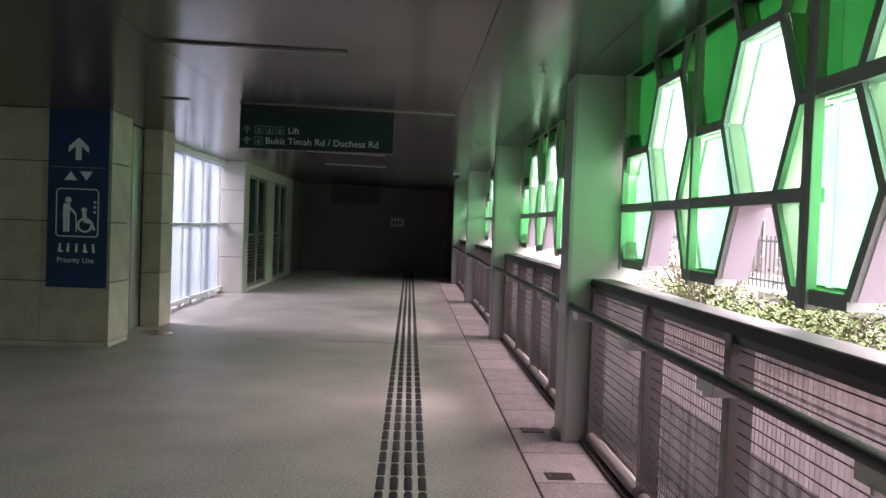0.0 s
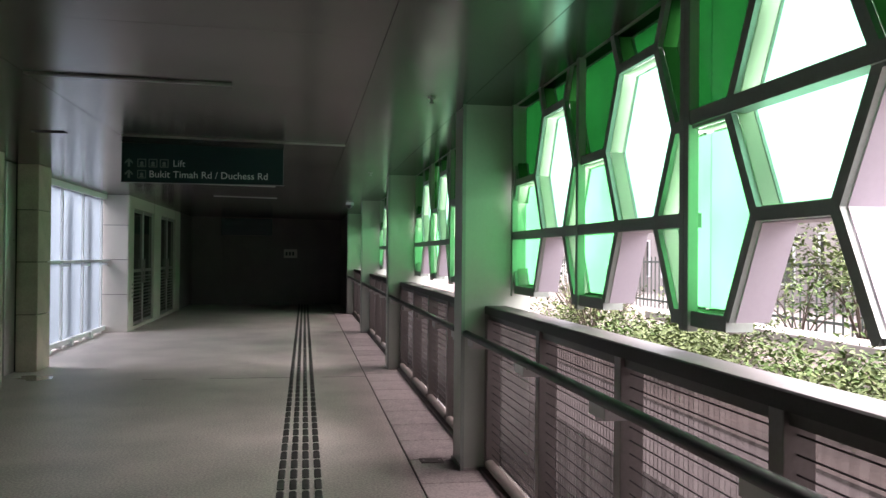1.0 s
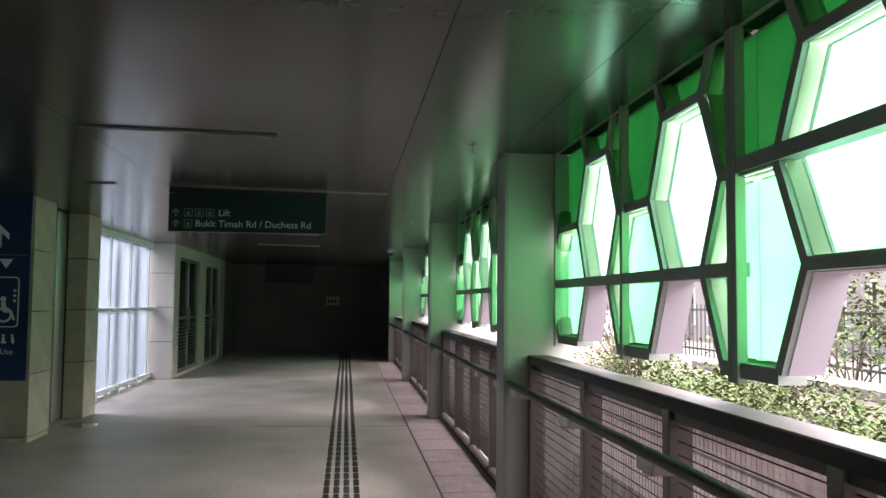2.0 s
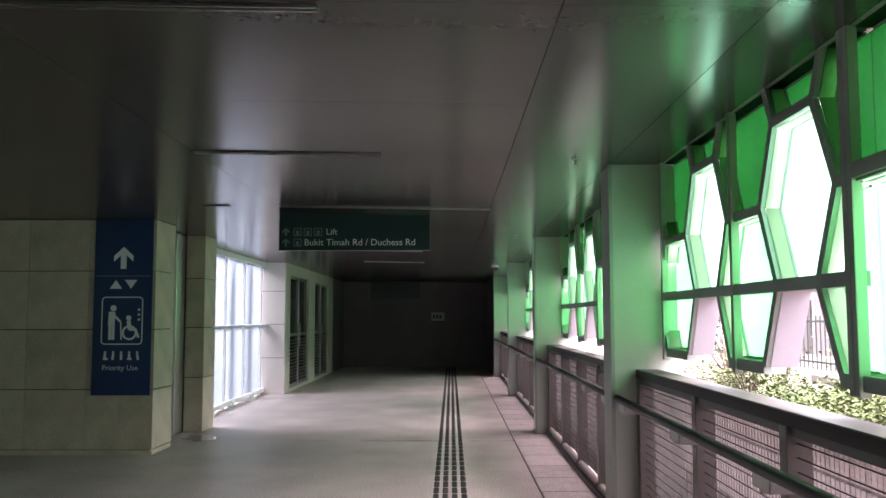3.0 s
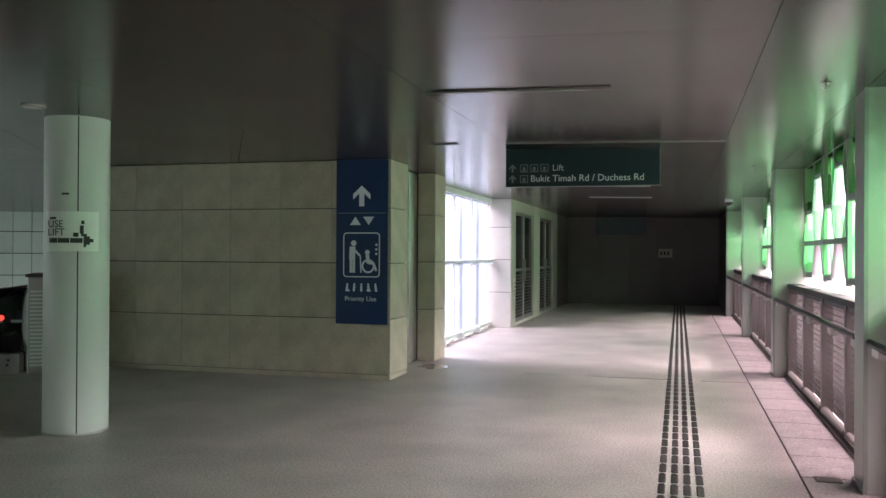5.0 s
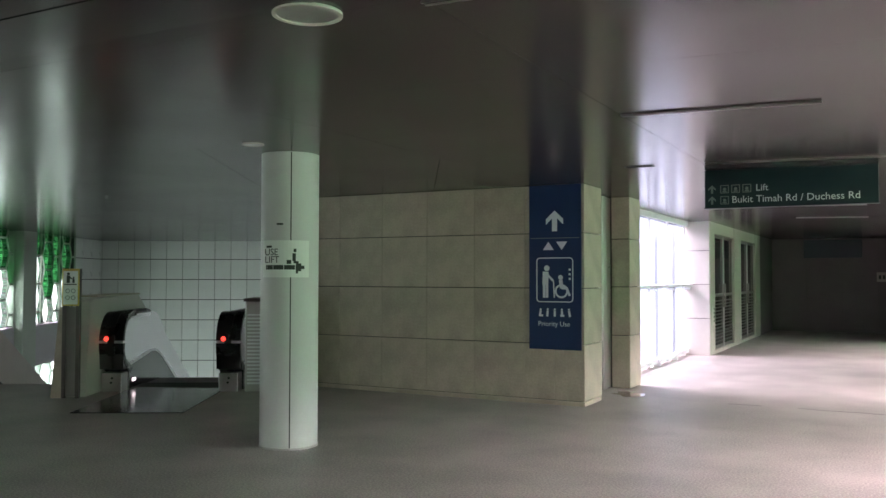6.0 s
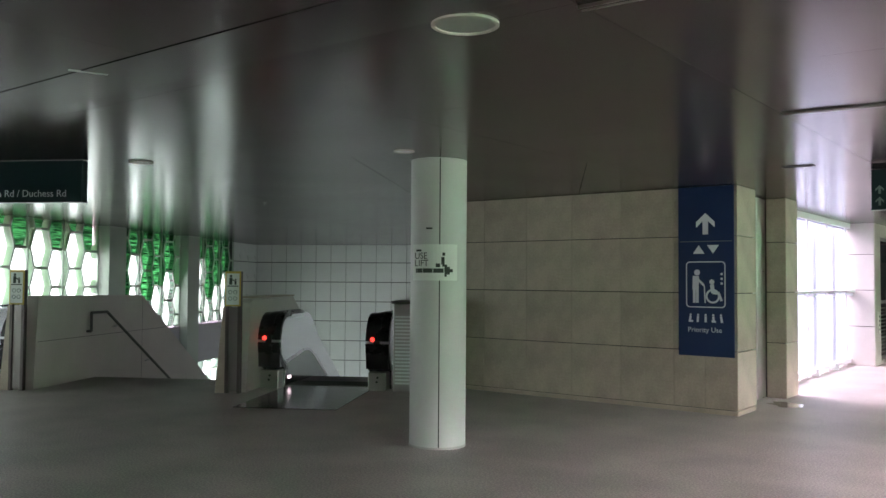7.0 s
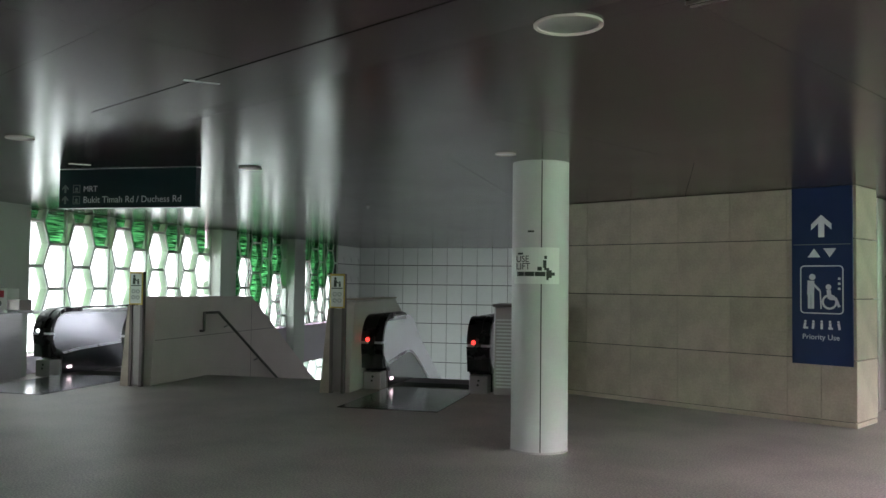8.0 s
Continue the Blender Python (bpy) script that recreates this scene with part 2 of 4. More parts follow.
def words(text, size, material, parent, place, name="lettering"):
    """Built-in font turned into a thin mesh; place maps its plane (x right, y up) to the parent."""
    cu = bpy.data.curves.new(name, "FONT")
    cu.body, cu.size, cu.extrude, cu.resolution_u = text, size, 0.001, 3
    tmp = bpy.data.objects.new(name + "_curve", cu)
    scene.collection.objects.link(tmp)
    dg = bpy.context.evaluated_depsgraph_get()
    me = bpy.data.meshes.new_from_object(tmp.evaluated_get(dg))
    bpy.data.objects.remove(tmp)
    me.materials.clear()
    me.materials.append(material)
    ob = new(name, me)
    ob.parent = parent
    ob.matrix_basis = place
    return ob


def clip_poly(pts, axis, limit, keep_less):
    out = []
    for i in range(len(pts)):
        p, q = pts[i], pts[(i + 1) % len(pts)]
        ip = (p[axis] <= limit) == keep_less or p[axis] == limit
        iq = (q[axis] <= limit) == keep_less or q[axis] == limit
        if ip:
            out.append(p)
        if ip != iq:
            f = (limit - p[axis]) / (q[axis] - p[axis])
            out.append((p[0] + f * (q[0] - p[0]), p[1] + f * (q[1] - p[1])))
    return out


def tidy(pts):
    out = []
    for p in pts:
        if not out or math.dist(p, out[-1]) > 0.01:
            out.append(p)
    if len(out) > 1 and math.dist(out[0], out[-1]) < 0.01:
        out.pop()
    return out


def inset(pts, w):
    """A convex polygon (counter-clockwise) moved inwards by w."""
    n, out = len(pts), []
    for i in range(n):
        p0, p1, p2 = Vector(pts[i - 1]), Vector(pts[i]), Vector(pts[(i + 1) % n])
        e1, e2 = (p1 - p0).normalized(), (p2 - p1).normalized()
        n1, n2 = Vector((-e1.y, e1.x)), Vector((-e2.y, e2.x))
        k = 1 + n1.dot(n2)
        out.append(tuple(p1 + (n1 + n2) * (w / max(0.35, k))))
    return out


def area(pts):
    return 0.5 * sum(pts[i][0] * pts[(i + 1) % len(pts)][1] - pts[(i + 1) % len(pts)][0] * pts[i][1] for i in range(len(pts)))


# ---- plan ----
H = 2.65                       # ceiling
HS = 2.597                     # ceiling strip over the railing, to which the panels fall
WING = pose(0, 0, 0, 0, 0, 30)  # axes of the escalator wing: x across, y away
XC = 1.13                      # inner face of the columns
XS = 1.48                      # hexagon screen
COLS = [5.92 + 5.38 * k for k in range(-3, 4)]


def wing(u, v):
    p = WING @ Vector((u, v, 0))
    return (p.x, p.y)


# floor
outline = [(1.62, -8), (1.62, 26.6), (-4.0, 26.6), (-4.0, 9.75), (-7.82, 9.75), wing(-1.9, 12.3), wing(-10.4, 12.3), wing(-10.4, 4.0), (-11.0, -8)]
bm = B()
prism(bm, outline, XY, -0.3, 0.0)
floor = setting("floor", bm, GRANITE, "grey granite concourse floor with fine speckle", "floor")
bm = B()
box(bm, 0.79, 0.798, -8, 26.4, 0.0, 0.002)
for y in (10.72, 2.1):
    for k in range(14):
        x0 = -1.9 + k * 0.195
        if k not in (2, 3, 9, 10):
            box(bm, x0, x0 + 0.19, y + 0.015 * math.sin(k * 2.1), y + 0.008 + 0.015 * math.sin(k * 2.1), 0.0, 0.0015)
part("joint", bm, JOINT, floor, "dark sealed floor joints")
bm = B()
prism(bm, [(-3.2 + 0.2 * math.cos(a / 12 * math.tau) * (1 + 0.35 * math.sin(a * 3)), 11.0 + 0.24 * math.sin(a / 12 * math.tau) * (1 + 0.4 * math.cos(a * 5))) for a in range(12)], XY, 0.0, 0.0012)
part("water_stain", bm, mat("damp_patch", (0.22, 0.2, 0.185), 0.1, 0, 0.2, 6, 60, 0, rvar=0.05), floor, "damp glossy patch beside the pier")

# lower hall and outside ground
bm = B()
prism(bm, [wing(-10.6, 11.5), wing(-1.7, 11.5), wing(-1.7, 27.1), wing(-10.6, 27.1)][::-1], XY, -5.3, -5.1)
setting("lower_floor", bm, GRANITE, "grey granite floor of the lower landing", "floor")
bm = B()
box(bm, -900, 900, -900, 900, -5.9, -5.5)
setting("ground", bm, GRASS, "pale paved ground far below the bridge", "ground")

# ceiling: panels with open joints under a dark slab
poly_c = [(1.62, -8), (1.62, 26.6), (-4.0, 26.6), (-4.0, 9.75), (-7.82, 9.75), wing(-1.9, 12.3), wing(-1.9, 27.1), wing(-10.3, 27.1), wing(-10.3, 4.0), (-11.2, -8)]
bm = B()
prism(bm, poly_c, XY, H + 0.03, H + 0.35)
ceiling = setting("ceiling", bm, JOINT, "satin grey metal panel ceiling with thin joints", "ceiling")


def half_plane(pts, nx, ny, c):
    """Keeps the part of a polygon where nx * x + ny * y <= c."""
    out = []
    for i in range(len(pts)):
        p, q = pts[i], pts[(i + 1) % len(pts)]
        dp, dq = nx * p[0] + ny * p[1] - c, nx * q[0] + ny * q[1] - c
        if dp <= 0:
            out.append(p)
        if dp * dq < 0:
            f = dp / (dp - dq)
            out.append((p[0] + f * (q[0] - p[0]), p[1] + f * (q[1] - p[1])))
    return out


def fall(x):
    """Drop of the ceiling panels towards the railing."""
    return (HS - H) * min(1, max(0, (x + 1.727) / (XC + 1.727)))


bm = B()
xs = [-14.5, -12.37, -10.25, -8.12, -5.98, -3.86, -1.727, 0.404, XC - 0.002, 1.6]
ys = [-8.24 + 1.39 * k for k in range(26)]
seam = 7.47
SN, CS = math.sin(radians(30)), math.cos(radians(30))
for i in range(len(xs) - 1):
    for j in range(len(ys) - 1):
        x0, x1, y0, y1 = xs[i] + 0.002, xs[i + 1] - 0.002, ys[j] + 0.0015, min(ys[j + 1], 26.5) - 0.0015
        if y1 <= y0:
            continue
        pts = [(x0, y0), (x1, y0), (x1, y1), (x0, y1)]
        if x1 < -3.8:
            pts = tidy(half_plane(pts, -SN, CS, seam - 0.006))
            pts = tidy(half_plane(pts, -CS, -SN, 10.6))
        if len(pts) > 2:
            prism(bm, pts, XY, H, H + 0.02)
for v in bm.verts:
    v.co.z += fall(v.co.x)
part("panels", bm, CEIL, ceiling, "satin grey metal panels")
bm = B()
for j in range(15):
    for i in range(7):
        u0, v0 = -10.6 + i * 2.15, seam + j * 1.32
        pts = [(u0 + 0.002, v0 + 0.002), (u0 + 2.148, v0 + 0.002), (u0 + 2.148, v0 + 1.318), (u0 + 0.002, v0 + 1.318)]
        pts = tidy(half_plane(pts, CS, -SN, -3.8605))
        if i >= 4:
            pts = tidy(half_plane(pts, SN, CS, 9.74))
        if len(pts) > 2:
            prism(bm, pts, XY, H + 0.002, H + 0.022)
wing_bm = bm
bm = B()
box(bm, -5.8, -1.765, 2.28, 2.72, H - 0.004, H + 0.001)
part("service_strip", bm, STRIP, ceiling, "darker service strip between the panels")
bm = wing_bm
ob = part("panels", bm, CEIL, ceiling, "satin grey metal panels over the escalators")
ob.matrix_basis = WING

# ---- corridor walls ----


def wall_thing(name, label, category="wall"):
    return thing(name, Matrix.Identity(4), label, category, kind="structure")


def stone_rows(parent, horiz, rows, plane, put, thick, name, material, gap=0.011, vgap=0.003):
    """Panels, each an own piece: columns from horiz, rows from rows, set with open joints."""
    cache = {}
    for i in range(len(horiz) - 1):
        for j in range(len(rows) - 1):
            w, h = horiz[i + 1] - horiz[i] - vgap, rows[j + 1] - rows[j] - gap
            key = (round(w, 3), round(h, 3))
            if key not in cache:
                pb = B()
                c = 0.0015
                pts = [(-w / 2, -h / 2), (w / 2, -h / 2), (w / 2, h / 2), (-w / 2, h / 2)]
                inn = [(p[0] * (1 - 2 * c / w), p[1] * (1 - 2 * c / h)) for p in pts]
                lo = [pb.verts.new(put(a, b, 0)) for a, b in pts]
                mid = [pb.verts.new(put(a, b, thick - c)) for a, b in pts]
                hi = [pb.verts.new(put(a, b, thick)) for a, b in inn]
                for k in range(4):
                    q = (k + 1) % 4
                    pb.faces.new((lo[k], lo[q], mid[q], mid[k]))
                    pb.faces.new((mid[k], mid[q], hi[q], hi[k]))
                pb.faces.new(hi)
                bmesh.ops.recalc_face_normals(pb, faces=pb.faces)
                cache[key] = mesh_of(name, pb, material)
            c = put((horiz[i] + horiz[i + 1]) / 2, (rows[j] + rows[j + 1]) / 2, plane)
            piece(name, cache[key], parent, Matrix.Translation(c))


ROWS4 = [0.058, 0.728, 1.4, 2.065, H + 0.002]


def XZm(a, b, d):
    return (a, -d, b)


# stone wall with the blue panel, facing the concourse
w = wall_thing("wall_stone", "cream limestone panel wall with open joints")
bm = B()
prism(bm, [(-7.8, 9.66), (-3.38, 9.66), (-3.38, 10.28), (-3.95, 10.28), (-3.95, 9.95), (-7.7, 9.95)], XY, 0.0, H + 0.028)
part("backing", bm, JOINT, w)
bm = B()
box(bm, -7.78, -3.36, 9.632, 9.66, 0.0, 0.052)
box(bm, -3.38, -3.345, 9.64, 10.28, 0.0, 0.052)
part("plinth", bm, LIMESTONE, w, "low stone plinth strip")
stone_rows(w, [-7.74, -6.86, -6.17, -5.48, -4.79, -4.1, -3.72, -3.34], ROWS4[:2], -9.66, XZm, 0.04, "panel", LIMESTONE)
stone_rows(w, [-7.74, -6.86, -6.17, -5.48, -4.79, -4.1, -3.34], ROWS4[1:], -9.66, XZm, 0.04, "panel", LIMESTONE)
stone_rows(w, [9.63, 10.285], ROWS4, -3.38, YZ, 0.04, "panel", LIMESTONE)

# recess with a steel jamb, and the second pier
w = wall_thing("wall_recess", "steel-lined recess between two stone piers")
bm = B()
box(bm, -4.2, -3.62, 10.28, 12.03, 0, H + 0.02)
part("backing", bm, SHADEWALL, w)
for k in range(5):
    bm = B()
    box(bm, -3.62, -3.585 + 0.03 * (k % 2), 10.3 + k * 0.24, 10.3 + k * 0.24 + 0.2, 0.02, H - 0.02, 0.006)
    part("steel_jamb", bm, STEEL, w, "vertical polished steel jamb strip")
w = wall_thing("wall_pier", "limestone clad pier beside the tall window")
bm = B()
box(bm, -3.6, -3.36, 11.54, 12.03, 0, H + 0.02)
part("backing", bm, JOINT, w)
stone_rows(w, [11.515, 12.055], [0.0] + ROWS4[1:], -3.36, YZ, 0.03, "panel", LIMESTONE)
stone_rows(w, [-3.585, -3.335], [0.0] + ROWS4[1:], -11.54, XZm, 0.03, "panel", LIMESTONE)
w = wall_thing("wall_pier_far", "pale stone pier beyond the tall window")
bm = B()
box(bm, -4.2, -3.36, 17.19, 17.6, 0, H)
part("backing", bm, JOINT, w)
stone_rows(w, [-4.1, -3.34], [0.0] + ROWS4[1:], -17.19, XZm, 0.03, "panel", PALE_STONE)
stone_rows(w, [17.165, 17.6], [0.0] + ROWS4[1:], -3.37, YZ, 0.03, "panel", PALE_STONE)

# tall window
win = thing("window_1", pose(-3.8, 0, 0), "tall frosted glass window wall with pale mullions", "window", kind="structure")
bm = B()
box(bm, -0.06, 0.06, 12.06, 17.155, H - 0.1, H - 0.002)
part("head", bm, WHITEMETAL, win)
bm = B()
box(bm, -0.05, 0.14, 12.06, 17.155, 1.36, 1.4, 0.008)
part("transom", bm, WHITEMETAL, win)
bm = B()
box(bm, -0.06, 0.06, 12.06, 17.155, 0.05, 0.13, 0.008)
part("window_sill", bm, WHITEMETAL, win)
for y in (13.0, 14.28, 15.56, 16.92):
    bm = B()
    box(bm, -0.05, 0.035, y - 0.02, y + 0.02, 0.0, H - 0.1, 0.004)
    mu = part("mullion", bm, WHITEMETAL, win)
    bm = B()
    box(bm, 0.035, 0.038, y - 0.009, y + 0.009, 0.06, H - 0.1)
    part("joint", bm, POSTMETAL, mu, "dark glazing joint")
    bm = B()
    box(bm, -0.02, 0.1, y + 0.36, y + 0.46, 0.0, 0.12, 0.008)
    part("sill_foot", bm, WHITEMETAL, win)
    bm = B()
    box(bm, 0.02, 0.14, y - 0.04, y + 0.04, 1.3, 1.34, 0.006)
    part("bracket", bm, WHITEMETAL, win)
    bm = B()
    box(bm, -0.3, -0.22, y + 0.4, y + 0.72, -0.1, H - 0.05)
    part("fin", bm, WHITEMETAL, win, "broad outer fin behind the glass")
edges = (12.06, 13.0, 14.28, 15.56, 16.92, 17.15)
for y0, y1 in zip(edges[:-1], edges[1:]):
    for z0, z1 in ((0.13, 1.36), (1.4, H - 0.1)):
        bm = B()
        box(bm, -0.012, 0.0, y0 + 0.02, y1 - 0.02, z0, z1)
        part("pane", bm, FROST, win).visible_shadow = False

# glazed doors
dw = thing("door_1", pose(-3.33, 0, 0), "cream framed dark glass double doors with louvred lower panels", "door", kind="structure")
for y0, y1 in ((17.24, 17.68), (19.99, 20.9), (23.16, 24.0)):
    bm = B()
    box(bm, -0.16, 0.0, y0, y1, 0, H, 0.01)
    part("door_post", bm, CREAMFRAME, dw)
for a, b in ((17.68, 19.99), (20.9, 23.16)):
    bm = B()
    box(bm, -0.14, -0.01, a, b, 2.42, H)
    part("door_head", bm, CREAMFRAME, dw)
    bm = B()
    box(bm, -0.14, -0.01, a, b, 0.0, 0.07)
    part("threshold", bm, CREAMFRAME, dw)
    mid = (a + b) / 2
    bm = B()
    box(bm, -0.058, -0.03, mid - 0.045, mid + 0.045, 0.08, 2.41, 0.004)
    part("meeting_stile", bm, STEEL, dw, "dull steel meeting stile")
    for y0, y1 in ((a + 0.02, mid - 0.01), (mid + 0.01, b - 0.02)):
        bm = B()
        box(bm, -0.09, -0.06, y0, y1, 0.08, 2.41)
        leaf = part("door_leaf", bm, DARKGLASS, dw, "dark glass leaf")
        bm = B()
        ring(bm, [(y0, 0.08), (y1, 0.08), (y1, 2.41), (y0, 2.41)], [(y0 + 0.05, 0.14), (y1 - 0.05, 0.14), (y1 - 0.05, 2.35), (y0 + 0.05, 2.35)], YZ, -0.1, -0.045)
        part("leaf_frame", bm, POSTMETAL, leaf)
        bm = B()
        box(bm, -0.058, -0.04, y0 + 0.05, y1 - 0.05, 1.14, 1.2)
        part("mid_rail", bm, POSTMETAL, leaf)
        bm = B()
        for k in range(13):
            box(bm, -0.06, -0.042, y0 + 0.06, y1 - 0.06, 0.2 + k * 0.07, 0.222 + k * 0.07)
        part("louvre", bm, BRONZE, leaf, "steel louvre blades")
        bm = B()
        rod(bm, (-0.02, y1 - 0.09 if y0 < mid - 0.3 else y0 + 0.09, 0.9), (-0.02, y1 - 0.09 if y0 < mid - 0.3 else y0 + 0.09, 1.4), 0.014)
        part("handle", bm, POSTMETAL, leaf, "steel pull handle")
bm = B()
box(bm, 0.0, 0.02, 17.36, 17.5, 0.58, 1.0, 0.006)
panel_btn = part("call_panel", bm, PALE_STONE, dw, "pale call button plate")
bm = B()
for k in range(4):
    rod(bm, (0.02, 17.43, 0.67 + k * 0.08), (0.026, 17.43, 0.67 + k * 0.08), 0.022)
part("button", bm, INK, panel_btn)
bm = B()
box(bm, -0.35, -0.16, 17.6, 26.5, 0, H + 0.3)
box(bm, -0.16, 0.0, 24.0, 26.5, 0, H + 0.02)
ob = setting("wall_shaded_side", bm, SHADEWALL, "panelled side wall at the corridor's end, shade put into its colour", "wall")
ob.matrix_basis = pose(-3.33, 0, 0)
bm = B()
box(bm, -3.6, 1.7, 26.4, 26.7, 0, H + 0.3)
we = setting("wall_end", bm, SHADEWALL, "dark brown panelled end wall, its deep shade put into the colour", "wall")
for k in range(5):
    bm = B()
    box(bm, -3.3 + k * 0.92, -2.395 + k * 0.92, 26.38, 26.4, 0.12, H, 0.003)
    part("panel", bm, SHADEWALL, we)
pl = thing("wall_plate", pose(-0.4, 26.37, 1.56), "small pale notice plate on the dark end wall", "sign")
bm = B()
box(bm, -0.2, 0.2, -0.02, 0.0, -0.13, 0.13, 0.004)
part("plate", bm, CREAMFRAME, pl)
bm = B()
for k in range(3):
    box(bm, -0.15 + 0.1 * k, -0.09 + 0.1 * k, -0.024, -0.021, -0.06, 0.05)
part("marks", bm, INK, pl)
pl = thing("dark_sign", pose(-1.7, 26.3, 2.22), "unlit dark hanging sign before the end wall", "sign")
bm = B()
box(bm, -0.75, 0.75, -0.05, 0.05, -0.12, 0.39, 0.006)
part("panel", bm, SIGNGREEN, pl)

# right edge: columns
for y in COLS:
    c = thing("column", pose((XC + 1.5) / 2, y + 0.19, 0), "square steel column with pale satin coating", "column", "columns along the railing")
    bm = B()
    box(bm, -0.185, 0.3, -0.19, 0.19, 0.0, H, 0.012)
    part("shaft", bm, COLPAINT, c)
    # darker strip added for the shade along the column's corner
    bm = B()
    box(bm, -0.2, -0.175, -0.2, -0.185, 0.012, H)
    part("shade_strip", bm, FRAME, c, "corner strip darkened for the shade on the column's side")
    bm = B()
    box(bm, -0.197, 0.19, -0.197, 0.197, 0.0, 0.03)
    part("base_trim", bm, STEEL, c)

# hexagon screens
PITCH = 1.24
TOPW, WIDEW, HEXH = 0.43, 0.805, 0.745


def hex_panel(name, width, z0, z1, first, z_edge, transom, style, m, label, bars=(), frame_mat=None, lining=None, pitch=PITCH, top=TOPW, wide=WIDEW, deep_cell=0.085, reach=0.003):
    """A honeycomb screen in the plane x = 0 over y 0..width; first: centre of an even column; z_edge: height of a flat edge there."""
    t = thing(name, m, label, "screen", "hexagon screens")
    fw = 0.023
    fm, lm = frame_mat or FRAME, lining or REVEAL
    cells = []
    for c in range(-4, 13):
        yc = first + c * pitch / 2
        off = 0.0 if c % 2 == 0 else HEXH / 2
        for r in range(-9, 9):
            zc = z_edge + off + HEXH / 2 + r * HEXH
            tw, ww = (top, wide) if c % 2 == 0 else (pitch - wide, pitch - top)
            pts = [(yc - tw / 2, zc - HEXH / 2), (yc + tw / 2, zc - HEXH / 2), (yc + ww / 2, zc), (yc + tw / 2, zc + HEXH / 2), (yc - tw / 2, zc + HEXH / 2), (yc - ww / 2, zc)]
            for axis, lim, less in ((0, 0.004, False), (0, width - 0.004, True), (1, z0, False), (1, z1, True)):
                if pts:
                    pts = clip_poly(pts, axis, lim, less)
            pts = tidy(pts)
            if len(pts) >= 3 and area(pts) > 0.006:
                cells.append((c, zc, pts))
    for c, zc, pts in cells:
        inn = inset(pts, fw)
        if area(inn) < 0.0008:
            continue
        kind = style(c, zc)
        gone = [i for i in range(len(pts)) if kind == "open" and pts[i][1] - z0 < 0.06 and pts[(i + 1) % len(pts)][1] - z0 < 0.06]
        ends = [i for i in range(len(pts)) if abs(pts[i][0] - pts[(i + 1) % len(pts)][0]) < 0.001 and (pts[i][0] < 0.006 or pts[i][0] > width - 0.006)]
        gone = gone + ends
        bm = B()
        ring(bm, pts, inn, YZ, 0.0, 0.022, gone)
        part("cell_frame", bm, fm, t)
        deep = 0.15 if kind == "open" else deep_cell
        bm = B()
        ring(bm, inset(pts, fw + 0.001), inset(pts, fw + 0.006), YZ, 0.022, deep, gone)
        part("reveal", bm, LILAC if kind == "open" else SHADELINING if kind == "green" else lm, t, "pale lilac side lining" if kind == "open" else "soft side lining of the cell")
        low_edge = [p[0] for p in pts if p[1] - z0 < 0.004]
        if kind != "open" and len(low_edge) > 1 and z0 > 0.5:
            bm = B()
            box(bm, -0.003, 0.11, min(low_edge), max(low_edge), z0 - 0.008, z0 + 0.05)
            part("bottom_edge", bm, fm, t)
        foot_z = min(p[1] for p in pts)
        if kind != "open" and z0 > 0.5 and 0.01 < foot_z - z0 < 0.1:
            sole = [p[0] for p in pts if p[1] - foot_z < 0.004]
            bm = B()
            box(bm, -0.003, 0.1, min(sole) - 0.01, max(sole) + 0.01, foot_z - 0.034, foot_z + 0.02)
            part("bottom_edge", bm, fm, t)
        if kind != "open":
            bm = B()
            ring(bm, inset(pts, fw + 0.001), inset(pts, fw + 0.01), YZ, deep, deep + 0.012, ends)
            part("glazing_bead", bm, fm, t)
            bm = B()
            shape = [(width + reach, b) if a > width - 0.05 else (0.0, b) if a < 0.05 else (a, b) for a, b in inset(pts, fw + 0.006)]
            prism(bm, shape, YZ, deep + 0.013, deep + 0.019)
            part("pane", bm, {"mint": MINT, "pale": PALE, "green": GREEN, "milk": MILK, "moss": MOSS}[kind], t, {"mint": "mint frosted pane", "pale": "white frosted pane", "milk": "milky white pane", "moss": "dark green pane", "green": "deep green clear pane"}[kind])
    for z in transom:
        bm = B()
        box(bm, -0.012, 0.06, 0, width, z - 0.028, z + 0.028)
        part("transom", bm, FRAME, t)
    for y in (0.0, width - 0.036, *bars):
        bm = B()
        box(bm, -0.012, 0.026, y, y + 0.036, z0 - 0.01, z1)
        mu = part("mullion", bm, MULLION, t, "upright mullion with the glow of the glass in its colour")
        bm = B()
        box(bm, -0.016, -0.012, y - 0.001, y + 0.037, z0 - 0.005, z1)
        part("edge", bm, fm, mu)
    return t


def style_near(edge):
    def pick(c, zc):
        if zc > 2.22 and not (c % 2 == 0 and zc < edge + 0.8):
            return "green"
        if c % 2 == 0 and zc < edge:
            return "open"
        return "mint" if c % 2 else "pale"
    return pick


def style_second(c, zc):
    if c == -1 and 1.2 < zc < 1.9:
        return "open"
    return style_near(1.66)(c, zc)


def on_screen(y, k):
    """Pose at the distance y along the screens, in bay k."""
    return pose(XS, y + 5.38 * k, 0)


